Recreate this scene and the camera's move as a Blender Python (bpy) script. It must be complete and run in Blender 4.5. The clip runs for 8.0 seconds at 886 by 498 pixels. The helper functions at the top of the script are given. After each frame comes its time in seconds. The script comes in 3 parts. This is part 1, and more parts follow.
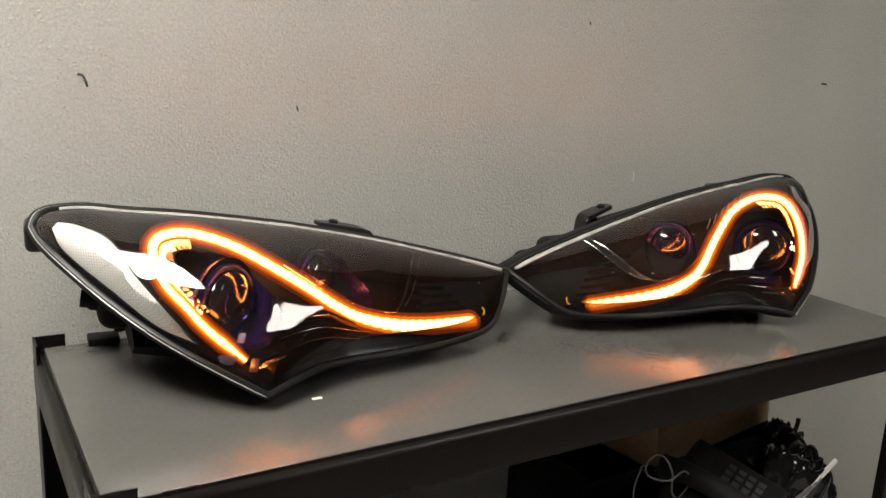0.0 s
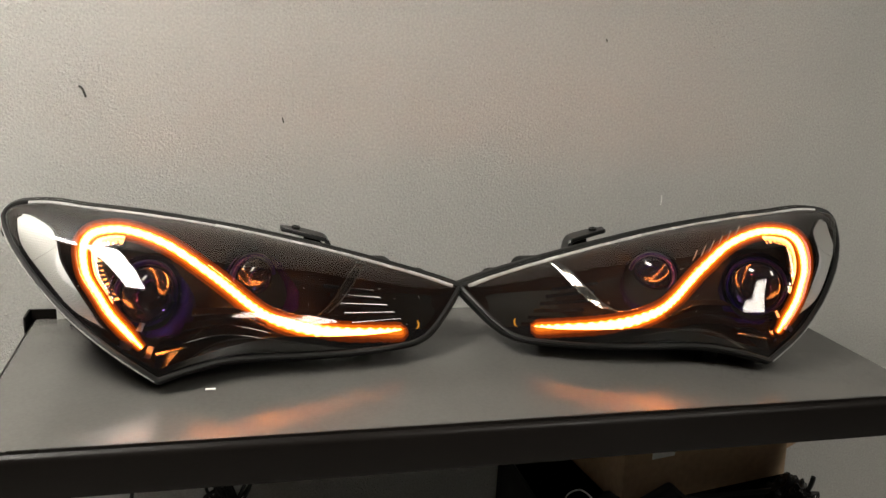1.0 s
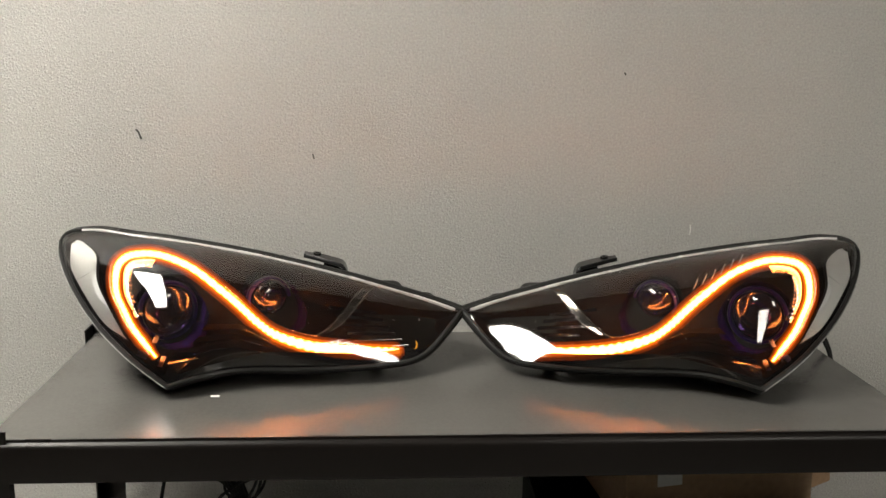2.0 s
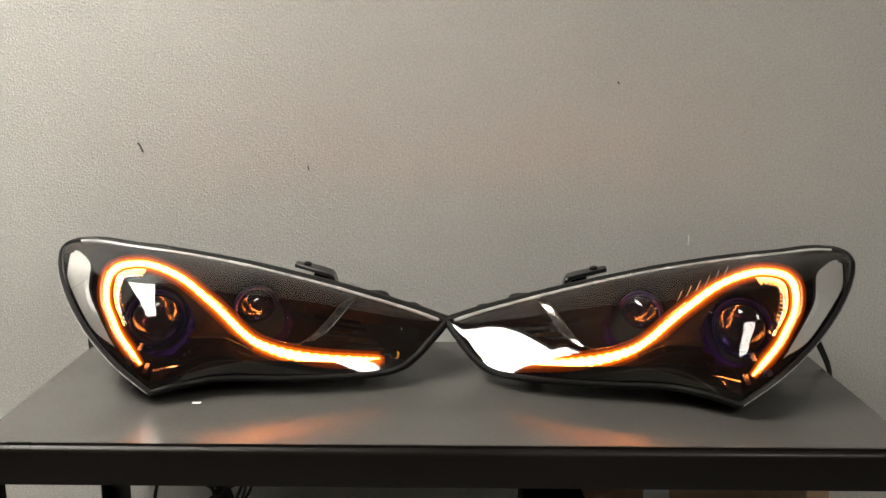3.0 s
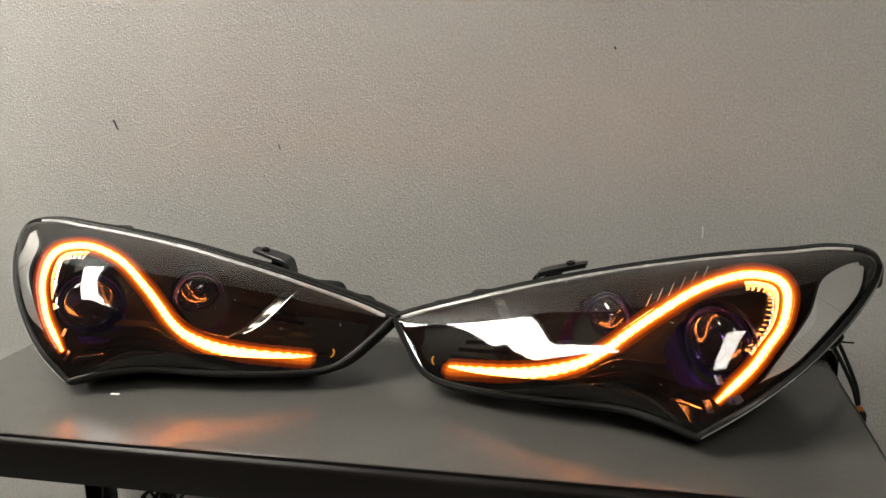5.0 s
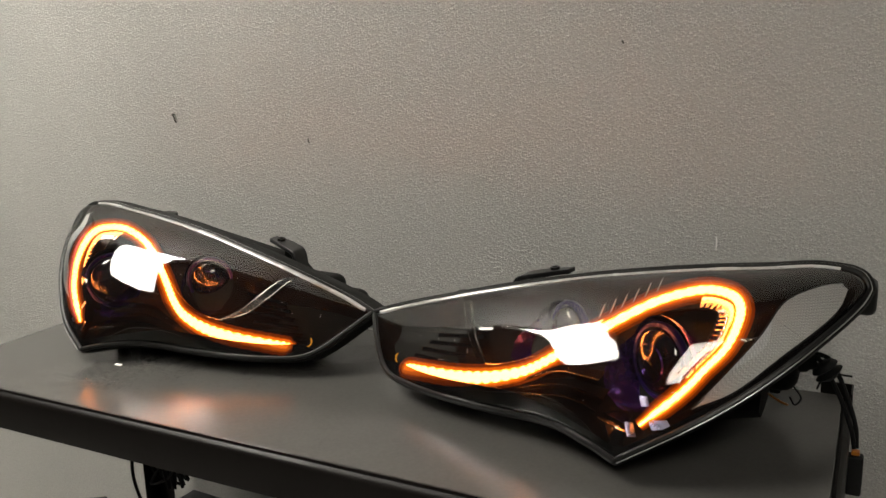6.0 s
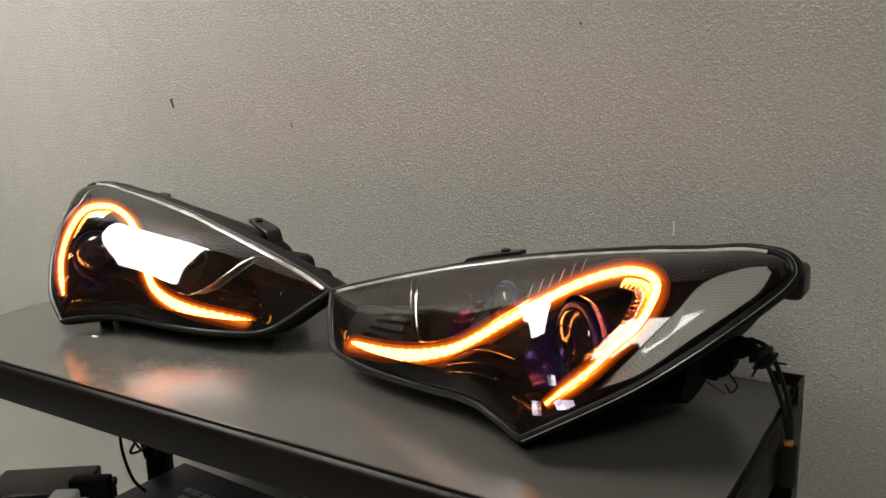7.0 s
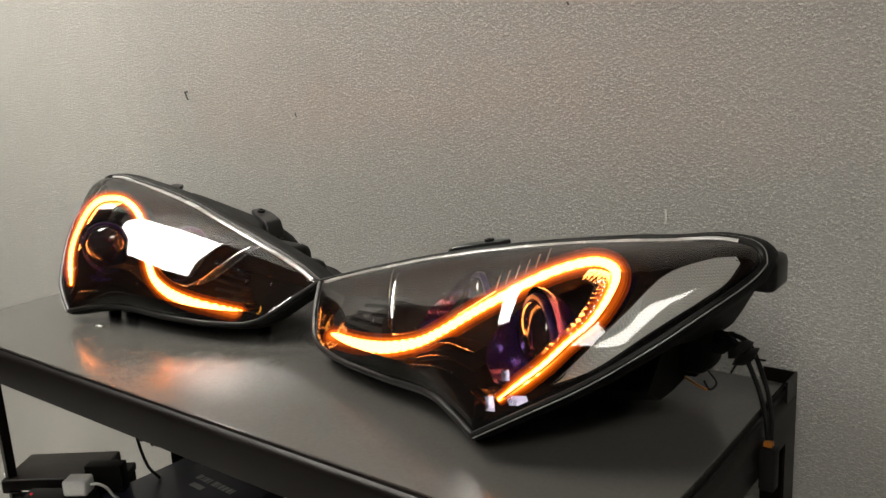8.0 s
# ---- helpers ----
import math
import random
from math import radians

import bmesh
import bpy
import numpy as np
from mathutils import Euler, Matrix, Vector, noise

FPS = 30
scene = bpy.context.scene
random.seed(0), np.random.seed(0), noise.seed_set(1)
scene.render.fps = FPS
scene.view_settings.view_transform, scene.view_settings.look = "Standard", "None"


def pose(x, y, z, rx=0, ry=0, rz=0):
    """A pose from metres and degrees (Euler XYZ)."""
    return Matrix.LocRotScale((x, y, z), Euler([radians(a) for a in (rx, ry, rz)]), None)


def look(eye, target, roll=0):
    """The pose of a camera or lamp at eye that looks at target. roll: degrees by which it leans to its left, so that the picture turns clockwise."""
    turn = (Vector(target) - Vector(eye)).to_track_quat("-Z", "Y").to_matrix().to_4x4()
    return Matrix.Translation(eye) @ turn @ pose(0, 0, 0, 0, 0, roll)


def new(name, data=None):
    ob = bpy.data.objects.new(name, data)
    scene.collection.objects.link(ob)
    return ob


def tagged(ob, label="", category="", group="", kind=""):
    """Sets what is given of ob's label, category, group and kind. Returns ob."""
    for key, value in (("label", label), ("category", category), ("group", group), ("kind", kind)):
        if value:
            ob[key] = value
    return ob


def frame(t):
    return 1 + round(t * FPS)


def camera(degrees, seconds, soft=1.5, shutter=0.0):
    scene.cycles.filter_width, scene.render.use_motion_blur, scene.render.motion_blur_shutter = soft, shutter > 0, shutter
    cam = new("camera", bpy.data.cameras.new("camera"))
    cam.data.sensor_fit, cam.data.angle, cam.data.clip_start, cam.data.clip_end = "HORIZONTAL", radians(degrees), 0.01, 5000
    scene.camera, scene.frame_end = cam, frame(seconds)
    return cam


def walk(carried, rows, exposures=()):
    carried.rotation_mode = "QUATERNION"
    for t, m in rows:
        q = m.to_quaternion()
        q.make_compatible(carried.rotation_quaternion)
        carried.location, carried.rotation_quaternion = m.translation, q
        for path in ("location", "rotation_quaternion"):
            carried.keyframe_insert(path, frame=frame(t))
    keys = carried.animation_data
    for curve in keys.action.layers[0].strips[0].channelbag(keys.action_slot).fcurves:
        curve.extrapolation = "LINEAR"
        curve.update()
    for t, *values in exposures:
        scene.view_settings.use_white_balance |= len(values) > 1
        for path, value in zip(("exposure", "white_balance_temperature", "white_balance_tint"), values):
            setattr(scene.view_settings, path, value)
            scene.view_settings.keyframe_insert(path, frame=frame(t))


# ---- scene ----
cam = camera(54.4, 8.0)
PATH = [
    (0, (-0.705, -1.187, 1.3), (0.307, 0.474, 0.831), 2.9),
    (0.5, (-0.546, -1.285, 1.332), (0.217, 0.502, 0.857), 3.5),
    (1, (-0.337, -1.366, 1.348), (0.164, 0.505, 0.851), 3.2),
    (1.5, (-0.21, -1.454, 1.357), (0.077, 0.472, 0.898), 1.9),
    (3, (0.008, -1.491, 1.374), (-0.01, 0.464, 0.952), 0.2),
    (3.5, (0.037, -1.483, 1.378), (-0.004, 0.468, 0.941), -0.3),
    (4, (0.089, -1.461, 1.357), (-0.009, 0.485, 0.905), -0.5),
    (4.5, (0.175, -1.388, 1.351), (-0.067, 0.539, 0.875), -0.9),
    (4.7, (0.223, -1.356, 1.358), (-0.075, 0.564, 0.883), -1.0),
    (5.8, (0.575, -1.213, 1.338), (-0.238, 0.559, 0.89), -1.4),
    (6, (0.615, -1.191, 1.337), (-0.271, 0.545, 0.888), -1.5),
    (6.5, (0.703, -1.15, 1.329), (-0.277, 0.537, 0.889), -1.6),
    (7, (0.773, -1.116, 1.311), (-0.277, 0.526, 0.863), -1.7),
    (7.5, (0.823, -1.06, 1.31), (-0.289, 0.538, 0.85), -2.4),
    (8, (0.866, -1.022, 1.302), (-0.336, 0.507, 0.836), -3.2),
]
walk(cam, [(t, look(eye, target, roll)) for t, eye, target, roll in PATH],
     exposures=[(0, 0.0), (1.5, 0.0), (3.5, -0.14), (4.0, -0.30), (4.5, -0.10), (6.0, -0.42), (7.0, -0.36), (8.0, -0.24)])


# ---- light ----
world = bpy.data.worlds.new("room_world")
world.use_nodes = True
world.node_tree.nodes["Background"].inputs[0].default_value = (0.6, 0.65, 0.7, 1)
world.node_tree.nodes["Background"].inputs[1].default_value = 0.02
scene.world = world
PANEL_POWER = 43.0          # radiance of the brighter ceiling panel
TABLE = 0.903               # top of the shelf board


# ---- materials ----
def mat(name):
    m = bpy.data.materials.new(name)
    m.use_nodes = True
    n, l = m.node_tree.nodes, m.node_tree.links
    return m, n, l, n["Principled BSDF"]


def surface(name, colour, rough, metal=0.0, grain=40.0, vary=0.25, bump=0.0, bump_scale=300.0, coat=0.0, rough_vary=0.1, stains=6.0, spec=0.5):
    """A plain surface with mottling at two scales, uneven gloss and a fine relief."""
    m, n, l, b = mat(name)
    tc = n.new("ShaderNodeTexCoord")
    fine, broad = n.new("ShaderNodeTexNoise"), n.new("ShaderNodeTexNoise")
    fine.inputs["Scale"].default_value, broad.inputs["Scale"].default_value = grain, stains
    fine.inputs["Detail"].default_value, broad.inputs["Detail"].default_value = 6, 4
    both = n.new("ShaderNodeMath")
    both.operation = "ADD"
    half = n.new("ShaderNodeMath")
    half.operation, half.inputs[1].default_value = "MULTIPLY", 0.5
    ramp = n.new("ShaderNodeMapRange")
    ramp.inputs["From Min"].default_value, ramp.inputs["From Max"].default_value = 0.3, 0.7
    ramp.inputs["To Min"].default_value, ramp.inputs["To Max"].default_value = 1 - vary, 1 + vary
    mul = n.new("ShaderNodeMix")
    mul.data_type, mul.blend_type = "RGBA", "MULTIPLY"
    mul.inputs["Factor"].default_value = 1
    mul.inputs["A"].default_value = (*colour, 1)
    gloss = n.new("ShaderNodeMapRange")
    gloss.inputs["From Min"].default_value, gloss.inputs["From Max"].default_value = 0.3, 0.7
    gloss.inputs["To Min"].default_value, gloss.inputs["To Max"].default_value = max(0.02, rough - rough_vary), min(1, rough + rough_vary)
    for t in (fine, broad):
        l.new(tc.outputs["Object"], t.inputs["Vector"])
    l.new(fine.outputs["Fac"], both.inputs[0])
    l.new(broad.outputs["Fac"], both.inputs[1])
    l.new(both.outputs[0], half.inputs[0])
    l.new(half.outputs[0], ramp.inputs["Value"])
    l.new(ramp.outputs["Result"], mul.inputs["B"])
    l.new(mul.outputs["Result"], b.inputs["Base Color"])
    l.new(broad.outputs["Fac"], gloss.inputs["Value"])
    l.new(gloss.outputs["Result"], b.inputs["Roughness"])
    b.inputs["Metallic"].default_value = metal
    b.inputs["Coat Weight"].default_value = coat
    b.inputs["Coat Roughness"].default_value = 0.04
    b.inputs["Specular IOR Level"].default_value = spec
    if bump:
        rel, bp = n.new("ShaderNodeTexNoise"), n.new("ShaderNodeBump")
        rel.inputs["Scale"].default_value, rel.inputs["Detail"].default_value = bump_scale, 3
        bp.inputs["Strength"].default_value, bp.inputs["Distance"].default_value = 1.0, bump
        l.new(tc.outputs["Object"], rel.inputs["Vector"])
        l.new(rel.outputs["Fac"], bp.inputs["Height"])
        l.new(bp.outputs["Normal"], b.inputs["Normal"])
    return m


def wall_paint():
    """Grey paint over a sprayed texture: low, uneven blobs of several sizes with a sandy grain between."""
    m, n, l, b = mat("wall_paint")
    tc = n.new("ShaderNodeTexCoord")

    def noise_at(scale, detail, rough=0.5):
        t = n.new("ShaderNodeTexNoise")
        t.inputs["Scale"].default_value, t.inputs["Detail"].default_value, t.inputs["Roughness"].default_value = scale, detail, rough
        l.new(tc.outputs["Object"], t.inputs["Vector"])
        return t.outputs["Fac"]

    def span(value, f0, f1, t0, t1):
        r = n.new("ShaderNodeMapRange")
        for key, x in (("From Min", f0), ("From Max", f1), ("To Min", t0), ("To Max", t1)):
            r.inputs[key].default_value = x
        l.new(value, r.inputs["Value"])
        return r.outputs["Result"]

    def calc(op, a, c):
        k = n.new("ShaderNodeMath")
        k.operation = op
        for socket, x in zip(k.inputs, (a, c)):
            if isinstance(x, float):
                socket.default_value = x
            else:
                l.new(x, socket)
        return k.outputs[0]

    def blobs(scale, reach, few):
        """Domes in the cells of a Voronoi pattern whose edges a noise has pushed about; some cells stay empty."""
        push, move = n.new("ShaderNodeTexNoise"), n.new("ShaderNodeVectorMath")
        push.inputs["Scale"].default_value, push.inputs["Detail"].default_value = scale * 1.7, 2
        move.operation, move.inputs[1].default_value = "MULTIPLY_ADD", (0.9 / scale,) * 3
        v = n.new("ShaderNodeTexVoronoi")
        v.feature, v.inputs["Scale"].default_value = "SMOOTH_F1", scale
        v.inputs["Smoothness"].default_value = 0.35
        l.new(tc.outputs["Object"], push.inputs["Vector"])
        l.new(push.outputs["Color"], move.inputs[0])
        l.new(tc.outputs["Object"], move.inputs[2])
        l.new(move.outputs[0], v.inputs["Vector"])
        part_of = n.new("ShaderNodeSeparateColor")
        l.new(v.outputs["Color"], part_of.inputs[0])
        return calc("MULTIPLY", span(v.outputs["Distance"], 0.1, reach, 1.0, 0.0), span(part_of.outputs[0], few, 0.9, 0.1, 1.0))

    coarse, small = blobs(200, 0.62, 0.35), blobs(340, 0.66, 0.15)
    height = calc("ADD", calc("MULTIPLY", coarse, 0.60), calc("MULTIPLY", small, 0.60))
    height = calc("ADD", height, calc("MULTIPLY", noise_at(380, 3), 0.55))
    height = calc("MULTIPLY", height, span(noise_at(14, 3), 0.35, 0.65, 0.75, 1.15))
    bp = n.new("ShaderNodeBump")
    bp.inputs["Strength"].default_value, bp.inputs["Distance"].default_value = 1.0, 0.0020
    l.new(height, bp.inputs["Height"])
    l.new(bp.outputs["Normal"], b.inputs["Normal"])
    ramp = n.new("ShaderNodeValToRGB")
    ramp.color_ramp.elements[0].position, ramp.color_ramp.elements[0].color = 0.3, (0.40, 0.395, 0.375, 1)
    ramp.color_ramp.elements[1].position, ramp.color_ramp.elements[1].color = 0.7, (0.46, 0.45, 0.425, 1)
    l.new(noise_at(2.2, 5), ramp.inputs["Fac"])
    tone = n.new("ShaderNodeMix")
    tone.data_type, tone.blend_type = "RGBA", "MULTIPLY"
    tone.inputs["Factor"].default_value = 1
    l.new(ramp.outputs["Color"], tone.inputs["A"])
    l.new(span(noise_at(260, 4, 0.6), 0.3, 0.7, 0.84, 1.13), tone.inputs["B"])
    l.new(tone.outputs["Result"], b.inputs["Base Color"])
    b.inputs["Roughness"].default_value = 0.42
    b.inputs["Specular IOR Level"].default_value = 0.5
    return m


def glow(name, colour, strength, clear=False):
    """A thing that gives off light; clear: laid over what lies behind, as a halo."""
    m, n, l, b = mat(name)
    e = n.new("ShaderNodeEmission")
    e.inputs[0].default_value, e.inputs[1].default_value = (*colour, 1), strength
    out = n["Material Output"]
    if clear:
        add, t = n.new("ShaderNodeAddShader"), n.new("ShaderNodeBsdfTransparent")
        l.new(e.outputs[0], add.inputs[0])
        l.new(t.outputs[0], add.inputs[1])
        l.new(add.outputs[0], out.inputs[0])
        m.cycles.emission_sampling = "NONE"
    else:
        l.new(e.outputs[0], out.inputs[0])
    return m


def clear_plastic(name, tint, rough=0.0):
    """Thin clear polycarbonate: see-through, with gloss by Fresnel and a faint haze of scratches."""
    m, n, l, b = mat(name)
    t, g, mix, f = (n.new(k) for k in ("ShaderNodeBsdfTransparent", "ShaderNodeBsdfGlossy", "ShaderNodeMixShader", "ShaderNodeFresnel"))
    t.inputs[0].default_value = (*tint, 1)
    g.inputs["Roughness"].default_value = rough
    f.inputs["IOR"].default_value = 1.72  # both faces of the shell together
    # smudges and hairline scratches scatter a little light; haze put in to lift blacks
    tc, smear, haze, milky, veil = (n.new(k) for k in ("ShaderNodeTexCoord", "ShaderNodeTexNoise", "ShaderNodeMapRange", "ShaderNodeBsdfDiffuse", "ShaderNodeMixShader"))
    smear.inputs["Scale"].default_value, smear.inputs["Detail"].default_value, smear.inputs["Distortion"].default_value = 16, 6, 1.5
    haze.inputs["From Min"].default_value, haze.inputs["From Max"].default_value = 0.3, 0.75
    haze.inputs["To Min"].default_value, haze.inputs["To Max"].default_value = 0.001, 0.006
    milky.inputs[0].default_value = (0.8, 0.78, 0.75, 1)
    l.new(tc.outputs["Object"], smear.inputs["Vector"])
    l.new(smear.outputs["Fac"], haze.inputs["Value"])
    l.new(haze.outputs["Result"], veil.inputs[0])
    l.new(t.outputs[0], veil.inputs[1])
    l.new(milky.outputs[0], veil.inputs[2])
    l.new(f.outputs[0], mix.inputs[0])
    l.new(veil.outputs[0], mix.inputs[1])
    l.new(g.outputs[0], mix.inputs[2])
    l.new(mix.outputs[0], n["Material Output"].inputs[0])
    return m


def mesh_reflector():
    """Silvered side reflector under a fine honeycomb optic."""
    m, n, l, b = mat("prismatic_reflector")
    tc, v, bp = n.new("ShaderNodeTexCoord"), n.new("ShaderNodeTexVoronoi"), n.new("ShaderNodeBump")
    v.inputs["Scale"].default_value, v.inputs["Randomness"].default_value = 420, 0.15
    bp.inputs["Strength"].default_value, bp.inputs["Distance"].default_value = 1, 0.0012
    ramp = n.new("ShaderNodeMapRange")
    ramp.inputs["From Max"].default_value = 0.6
    ramp.inputs["To Min"].default_value, ramp.inputs["To Max"].default_value = 1.0, 0.62
    l.new(tc.outputs["Object"], v.inputs["Vector"])
    l.new(v.outputs["Distance"], bp.inputs["Height"])
    l.new(v.outputs["Distance"], ramp.inputs["Value"])
    silver = n.new("ShaderNodeMix")
    silver.data_type, silver.blend_type = "RGBA", "MULTIPLY"
    silver.inputs["Factor"].default_value, silver.inputs["A"].default_value = 1, (0.88, 0.88, 0.87, 1)
    l.new(ramp.outputs["Result"], silver.inputs["B"])
    l.new(silver.outputs["Result"], b.inputs["Base Color"])
    l.new(bp.outputs["Normal"], b.inputs["Normal"])
    b.inputs["Metallic"].default_value, b.inputs["Roughness"].default_value = 0.0, 0.35
    return m


WALL = wall_paint()
CONCRETE = surface("sealed_concrete", (0.42, 0.41, 0.385), 0.45, grain=25, bump=0.0005)
CEILING = surface("dark_ceiling", (0.045, 0.045, 0.045), 0.8, grain=60, vary=0.08, bump=0.0008, bump_scale=120)
BOARD = surface("grey_laminate", (0.080, 0.078, 0.073), 0.215, spec=0.60, grain=220, vary=0.10, bump=0.00004, bump_scale=700, rough_vary=0.02, stains=9)
UNSEEN_WALL = surface("unseen_dark_wall", (0.05, 0.048, 0.046), 0.7, grain=60, vary=0.12, bump=0.0006, bump_scale=150)
STEEL = surface("black_powder_coat", (0.0068, 0.0056, 0.005), 0.36, grain=300, vary=0.2, bump=0.00012, bump_scale=900, spec=0.16)
HOUSING = surface("black_moulded_plastic", (0.010, 0.010, 0.0095), 0.6, grain=200, vary=0.25, bump=0.00015, bump_scale=600, spec=0.12)
GLOSS = surface("gloss_black_bezel", (0.006, 0.005, 0.006), 0.09, grain=120, vary=0.3, coat=0.5, rough_vary=0.04)
SATIN = surface("satin_black_bezel", (0.013, 0.0085, 0.007), 0.42, grain=160, vary=0.3, rough_vary=0.08, spec=0.0)
BOWL = surface("dark_glossy_bowl", (0.055, 0.020, 0.15), 0.13, metal=0.7, grain=150, vary=0.3, rough_vary=0.05)
BLACK_CHROME = surface("black_chrome", (0.13, 0.125, 0.13), 0.12, metal=1.0, grain=150, vary=0.2, rough_vary=0.05)
GREY_DARK = surface("dark_grey_plastic", (0.035, 0.035, 0.036), 0.42, grain=200, vary=0.15)
TAB = surface("satin_black_tab", (0.010, 0.010, 0.010), 0.34, grain=160, vary=0.3, spec=0.35)
FIN = surface("polished_dark_fin", (0.28, 0.265, 0.245), 0.16, metal=1.0, grain=150, vary=0.15, rough_vary=0.04)
RIM = surface("gloss_black_rim", (0.009, 0.0088, 0.0085), 0.36, grain=160, vary=0.3, coat=0.04, rough_vary=0.08, spec=0.22)
CHROME = surface("chrome_trim", (0.72, 0.71, 0.69), 0.1, metal=1.0, grain=90, vary=0.1, rough_vary=0.05)
SILVER_TRIM = surface("satin_silver_trim", (0.62, 0.61, 0.59), 0.22, metal=1.0, grain=160, vary=0.15)
LILAC = surface("lilac_silver", (0.22, 0.21, 0.30), 0.30, metal=1.0, grain=160, vary=0.35, stains=60)
VIOLET = surface("violet_anodised_ring", (0.022, 0.010, 0.10), 0.32, metal=0.7, grain=90, vary=0.3)
REFLECTOR = mesh_reflector()
LENS = clear_plastic("clear_polycarbonate", (0.93, 0.92, 0.90))
CLEAR_EDGE = surface("clear_plastic_edge", (0.30, 0.30, 0.29), 0.26, grain=70, vary=0.35, stains=14, coat=0.5, spec=0.9)
GLASS, _n, _l, _b = mat("projector_glass")
_b.inputs["Base Color"].default_value = (0.012, 0.01, 0.014, 1)
_b.inputs["Roughness"].default_value, _b.inputs["Coat Weight"].default_value = 0.03, 1.0
LED_CORE = glow("led_core", (1.0, 0.28, 0.065), 18.0)
# Clear emissive shells that stand in for the camera's bloom round the strip.
LED_HALO = [glow("led_halo", c, e, clear=True) for c, e in (((1.0, 0.40, 0.04), 1.3), ((1.0, 0.27, 0.02), 0.50), ((1.0, 0.19, 0.008), 0.30), ((1.0, 0.15, 0.004), 0.20), ((1.0, 0.12, 0.002), 0.10))]
LED_GLINT = glow("led_glint", (1.0, 0.42, 0.04), 0.8)
AMBER = surface("amber_plastic", (0.45, 0.15, 0.02), 0.35, grain=80)
PANEL = glow("panel_diffuser", (1.0, 0.95, 0.85), PANEL_POWER)
DIM_PANEL = glow("dim_panel_diffuser", (1.0, 0.95, 0.85), PANEL_POWER * 0.42)
WHITE_METAL = surface("white_enamel", (0.8, 0.8, 0.78), 0.35, grain=60, vary=0.05)
CARD = surface("brown_cardboard", (0.42, 0.29, 0.18), 0.8, grain=90, vary=0.18, bump=0.0002, bump_scale=500)
CARD_DARK = surface("cardboard_edge", (0.30, 0.19, 0.11), 0.85, grain=90, vary=0.2)
NAVY = surface("navy_coated_card", (0.022, 0.022, 0.045), 0.4, grain=120, vary=0.2)
SILVER_INK = surface("silver_ink", (0.30, 0.30, 0.31), 0.4, metal=0.6, grain=120)
RUBBER = surface("black_cable_rubber", (0.008, 0.008, 0.008), 0.55, grain=200, spec=0.2)
WHITE_PLASTIC = surface("white_plastic", (0.75, 0.75, 0.73), 0.35, grain=80, vary=0.06)
BAG = surface("black_polythene", (0.012, 0.012, 0.012), 0.17, grain=60, vary=0.3)
GREY_PLASTIC = surface("grey_plastic", (0.12, 0.12, 0.125), 0.4, grain=80)
PALE = surface("pale_scuff", (0.7, 0.69, 0.66), 0.6)
DARKCHIP = surface("dark_mark", (0.03, 0.028, 0.025), 0.6)
RED_LIGHT = glow("red_indicator", (1.0, 0.05, 0.06), 0.6)


# ---- mesh helpers ----
def smooth(bm, angle=40):
    for f in bm.faces:
        f.smooth = True
    for e in bm.edges:
        if len(e.link_faces) == 2 and e.calc_face_angle(0) > radians(angle):
            e.smooth = False


def part(name, bm, material, parent=None, label="", angle=40):
    """One mesh object out of a bmesh, under a thing or a part."""
    smooth(bm, angle)
    me = bpy.data.meshes.new(name)
    bm.to_mesh(me)
    bm.free()
    me.materials.append(material)
    ob = new(name, me)
    if parent is not None:
        ob.parent = parent
    if label:
        tagged(ob, label)
    return ob


def thing(name, x, y, z, rz=0.0):
    ob = new(name)
    ob.empty_display_size = 0.05
    ob.matrix_basis = pose(x, y, z, 0, 0, rz)
    return ob


def box(x0, y0, z0, x1, y1, z1, bevel=0.0, seg=2):
    bm = bmesh.new()
    bmesh.ops.create_cube(bm, size=1)
    bmesh.ops.scale(bm, vec=(abs(x1 - x0), abs(y1 - y0), abs(z1 - z0)), verts=bm.verts)
    bmesh.ops.translate(bm, vec=((x0 + x1) / 2, (y0 + y1) / 2, (z0 + z1) / 2), verts=bm.verts)
    if bevel:
        bmesh.ops.bevel(bm, geom=bm.edges[:], offset=bevel, segments=seg, affect="EDGES", profile=0.5)
    return bm


def sheet(f, nu, nv, flip=False, wrap=False):
    """A grid over f(i / nu, j / nv)."""
    bm = bmesh.new()
    rows = [[bm.verts.new(f(i / nu, j / nv)) for j in range(nv + 1)] for i in range(nu if wrap else nu + 1)]
    k = len(rows)
    for i in range(nu):
        for j in range(nv):
            q = [rows[i][j], rows[(i + 1) % k][j], rows[(i + 1) % k][j + 1], rows[i][j + 1]]
            try:
                bm.faces.new(q[::-1] if flip else q)
            except ValueError:
                pass
    return bm


def loops(rings, cap=True, closed=True):
    """Skin over a row of rings of equal count."""
    bm = bmesh.new()
    vs = [[bm.verts.new(p) for p in r] for r in rings]
    n = len(vs[0])
    for a, b in zip(vs, vs[1:]):
        for i in range(n if closed else n - 1):
            bm.faces.new((a[i], a[(i + 1) % n], b[(i + 1) % n], b[i]))
    if cap:
        bm.faces.new(vs[0][::-1])
        bm.faces.new(vs[-1])
    bmesh.ops.recalc_face_normals(bm, faces=bm.faces)
    return bm


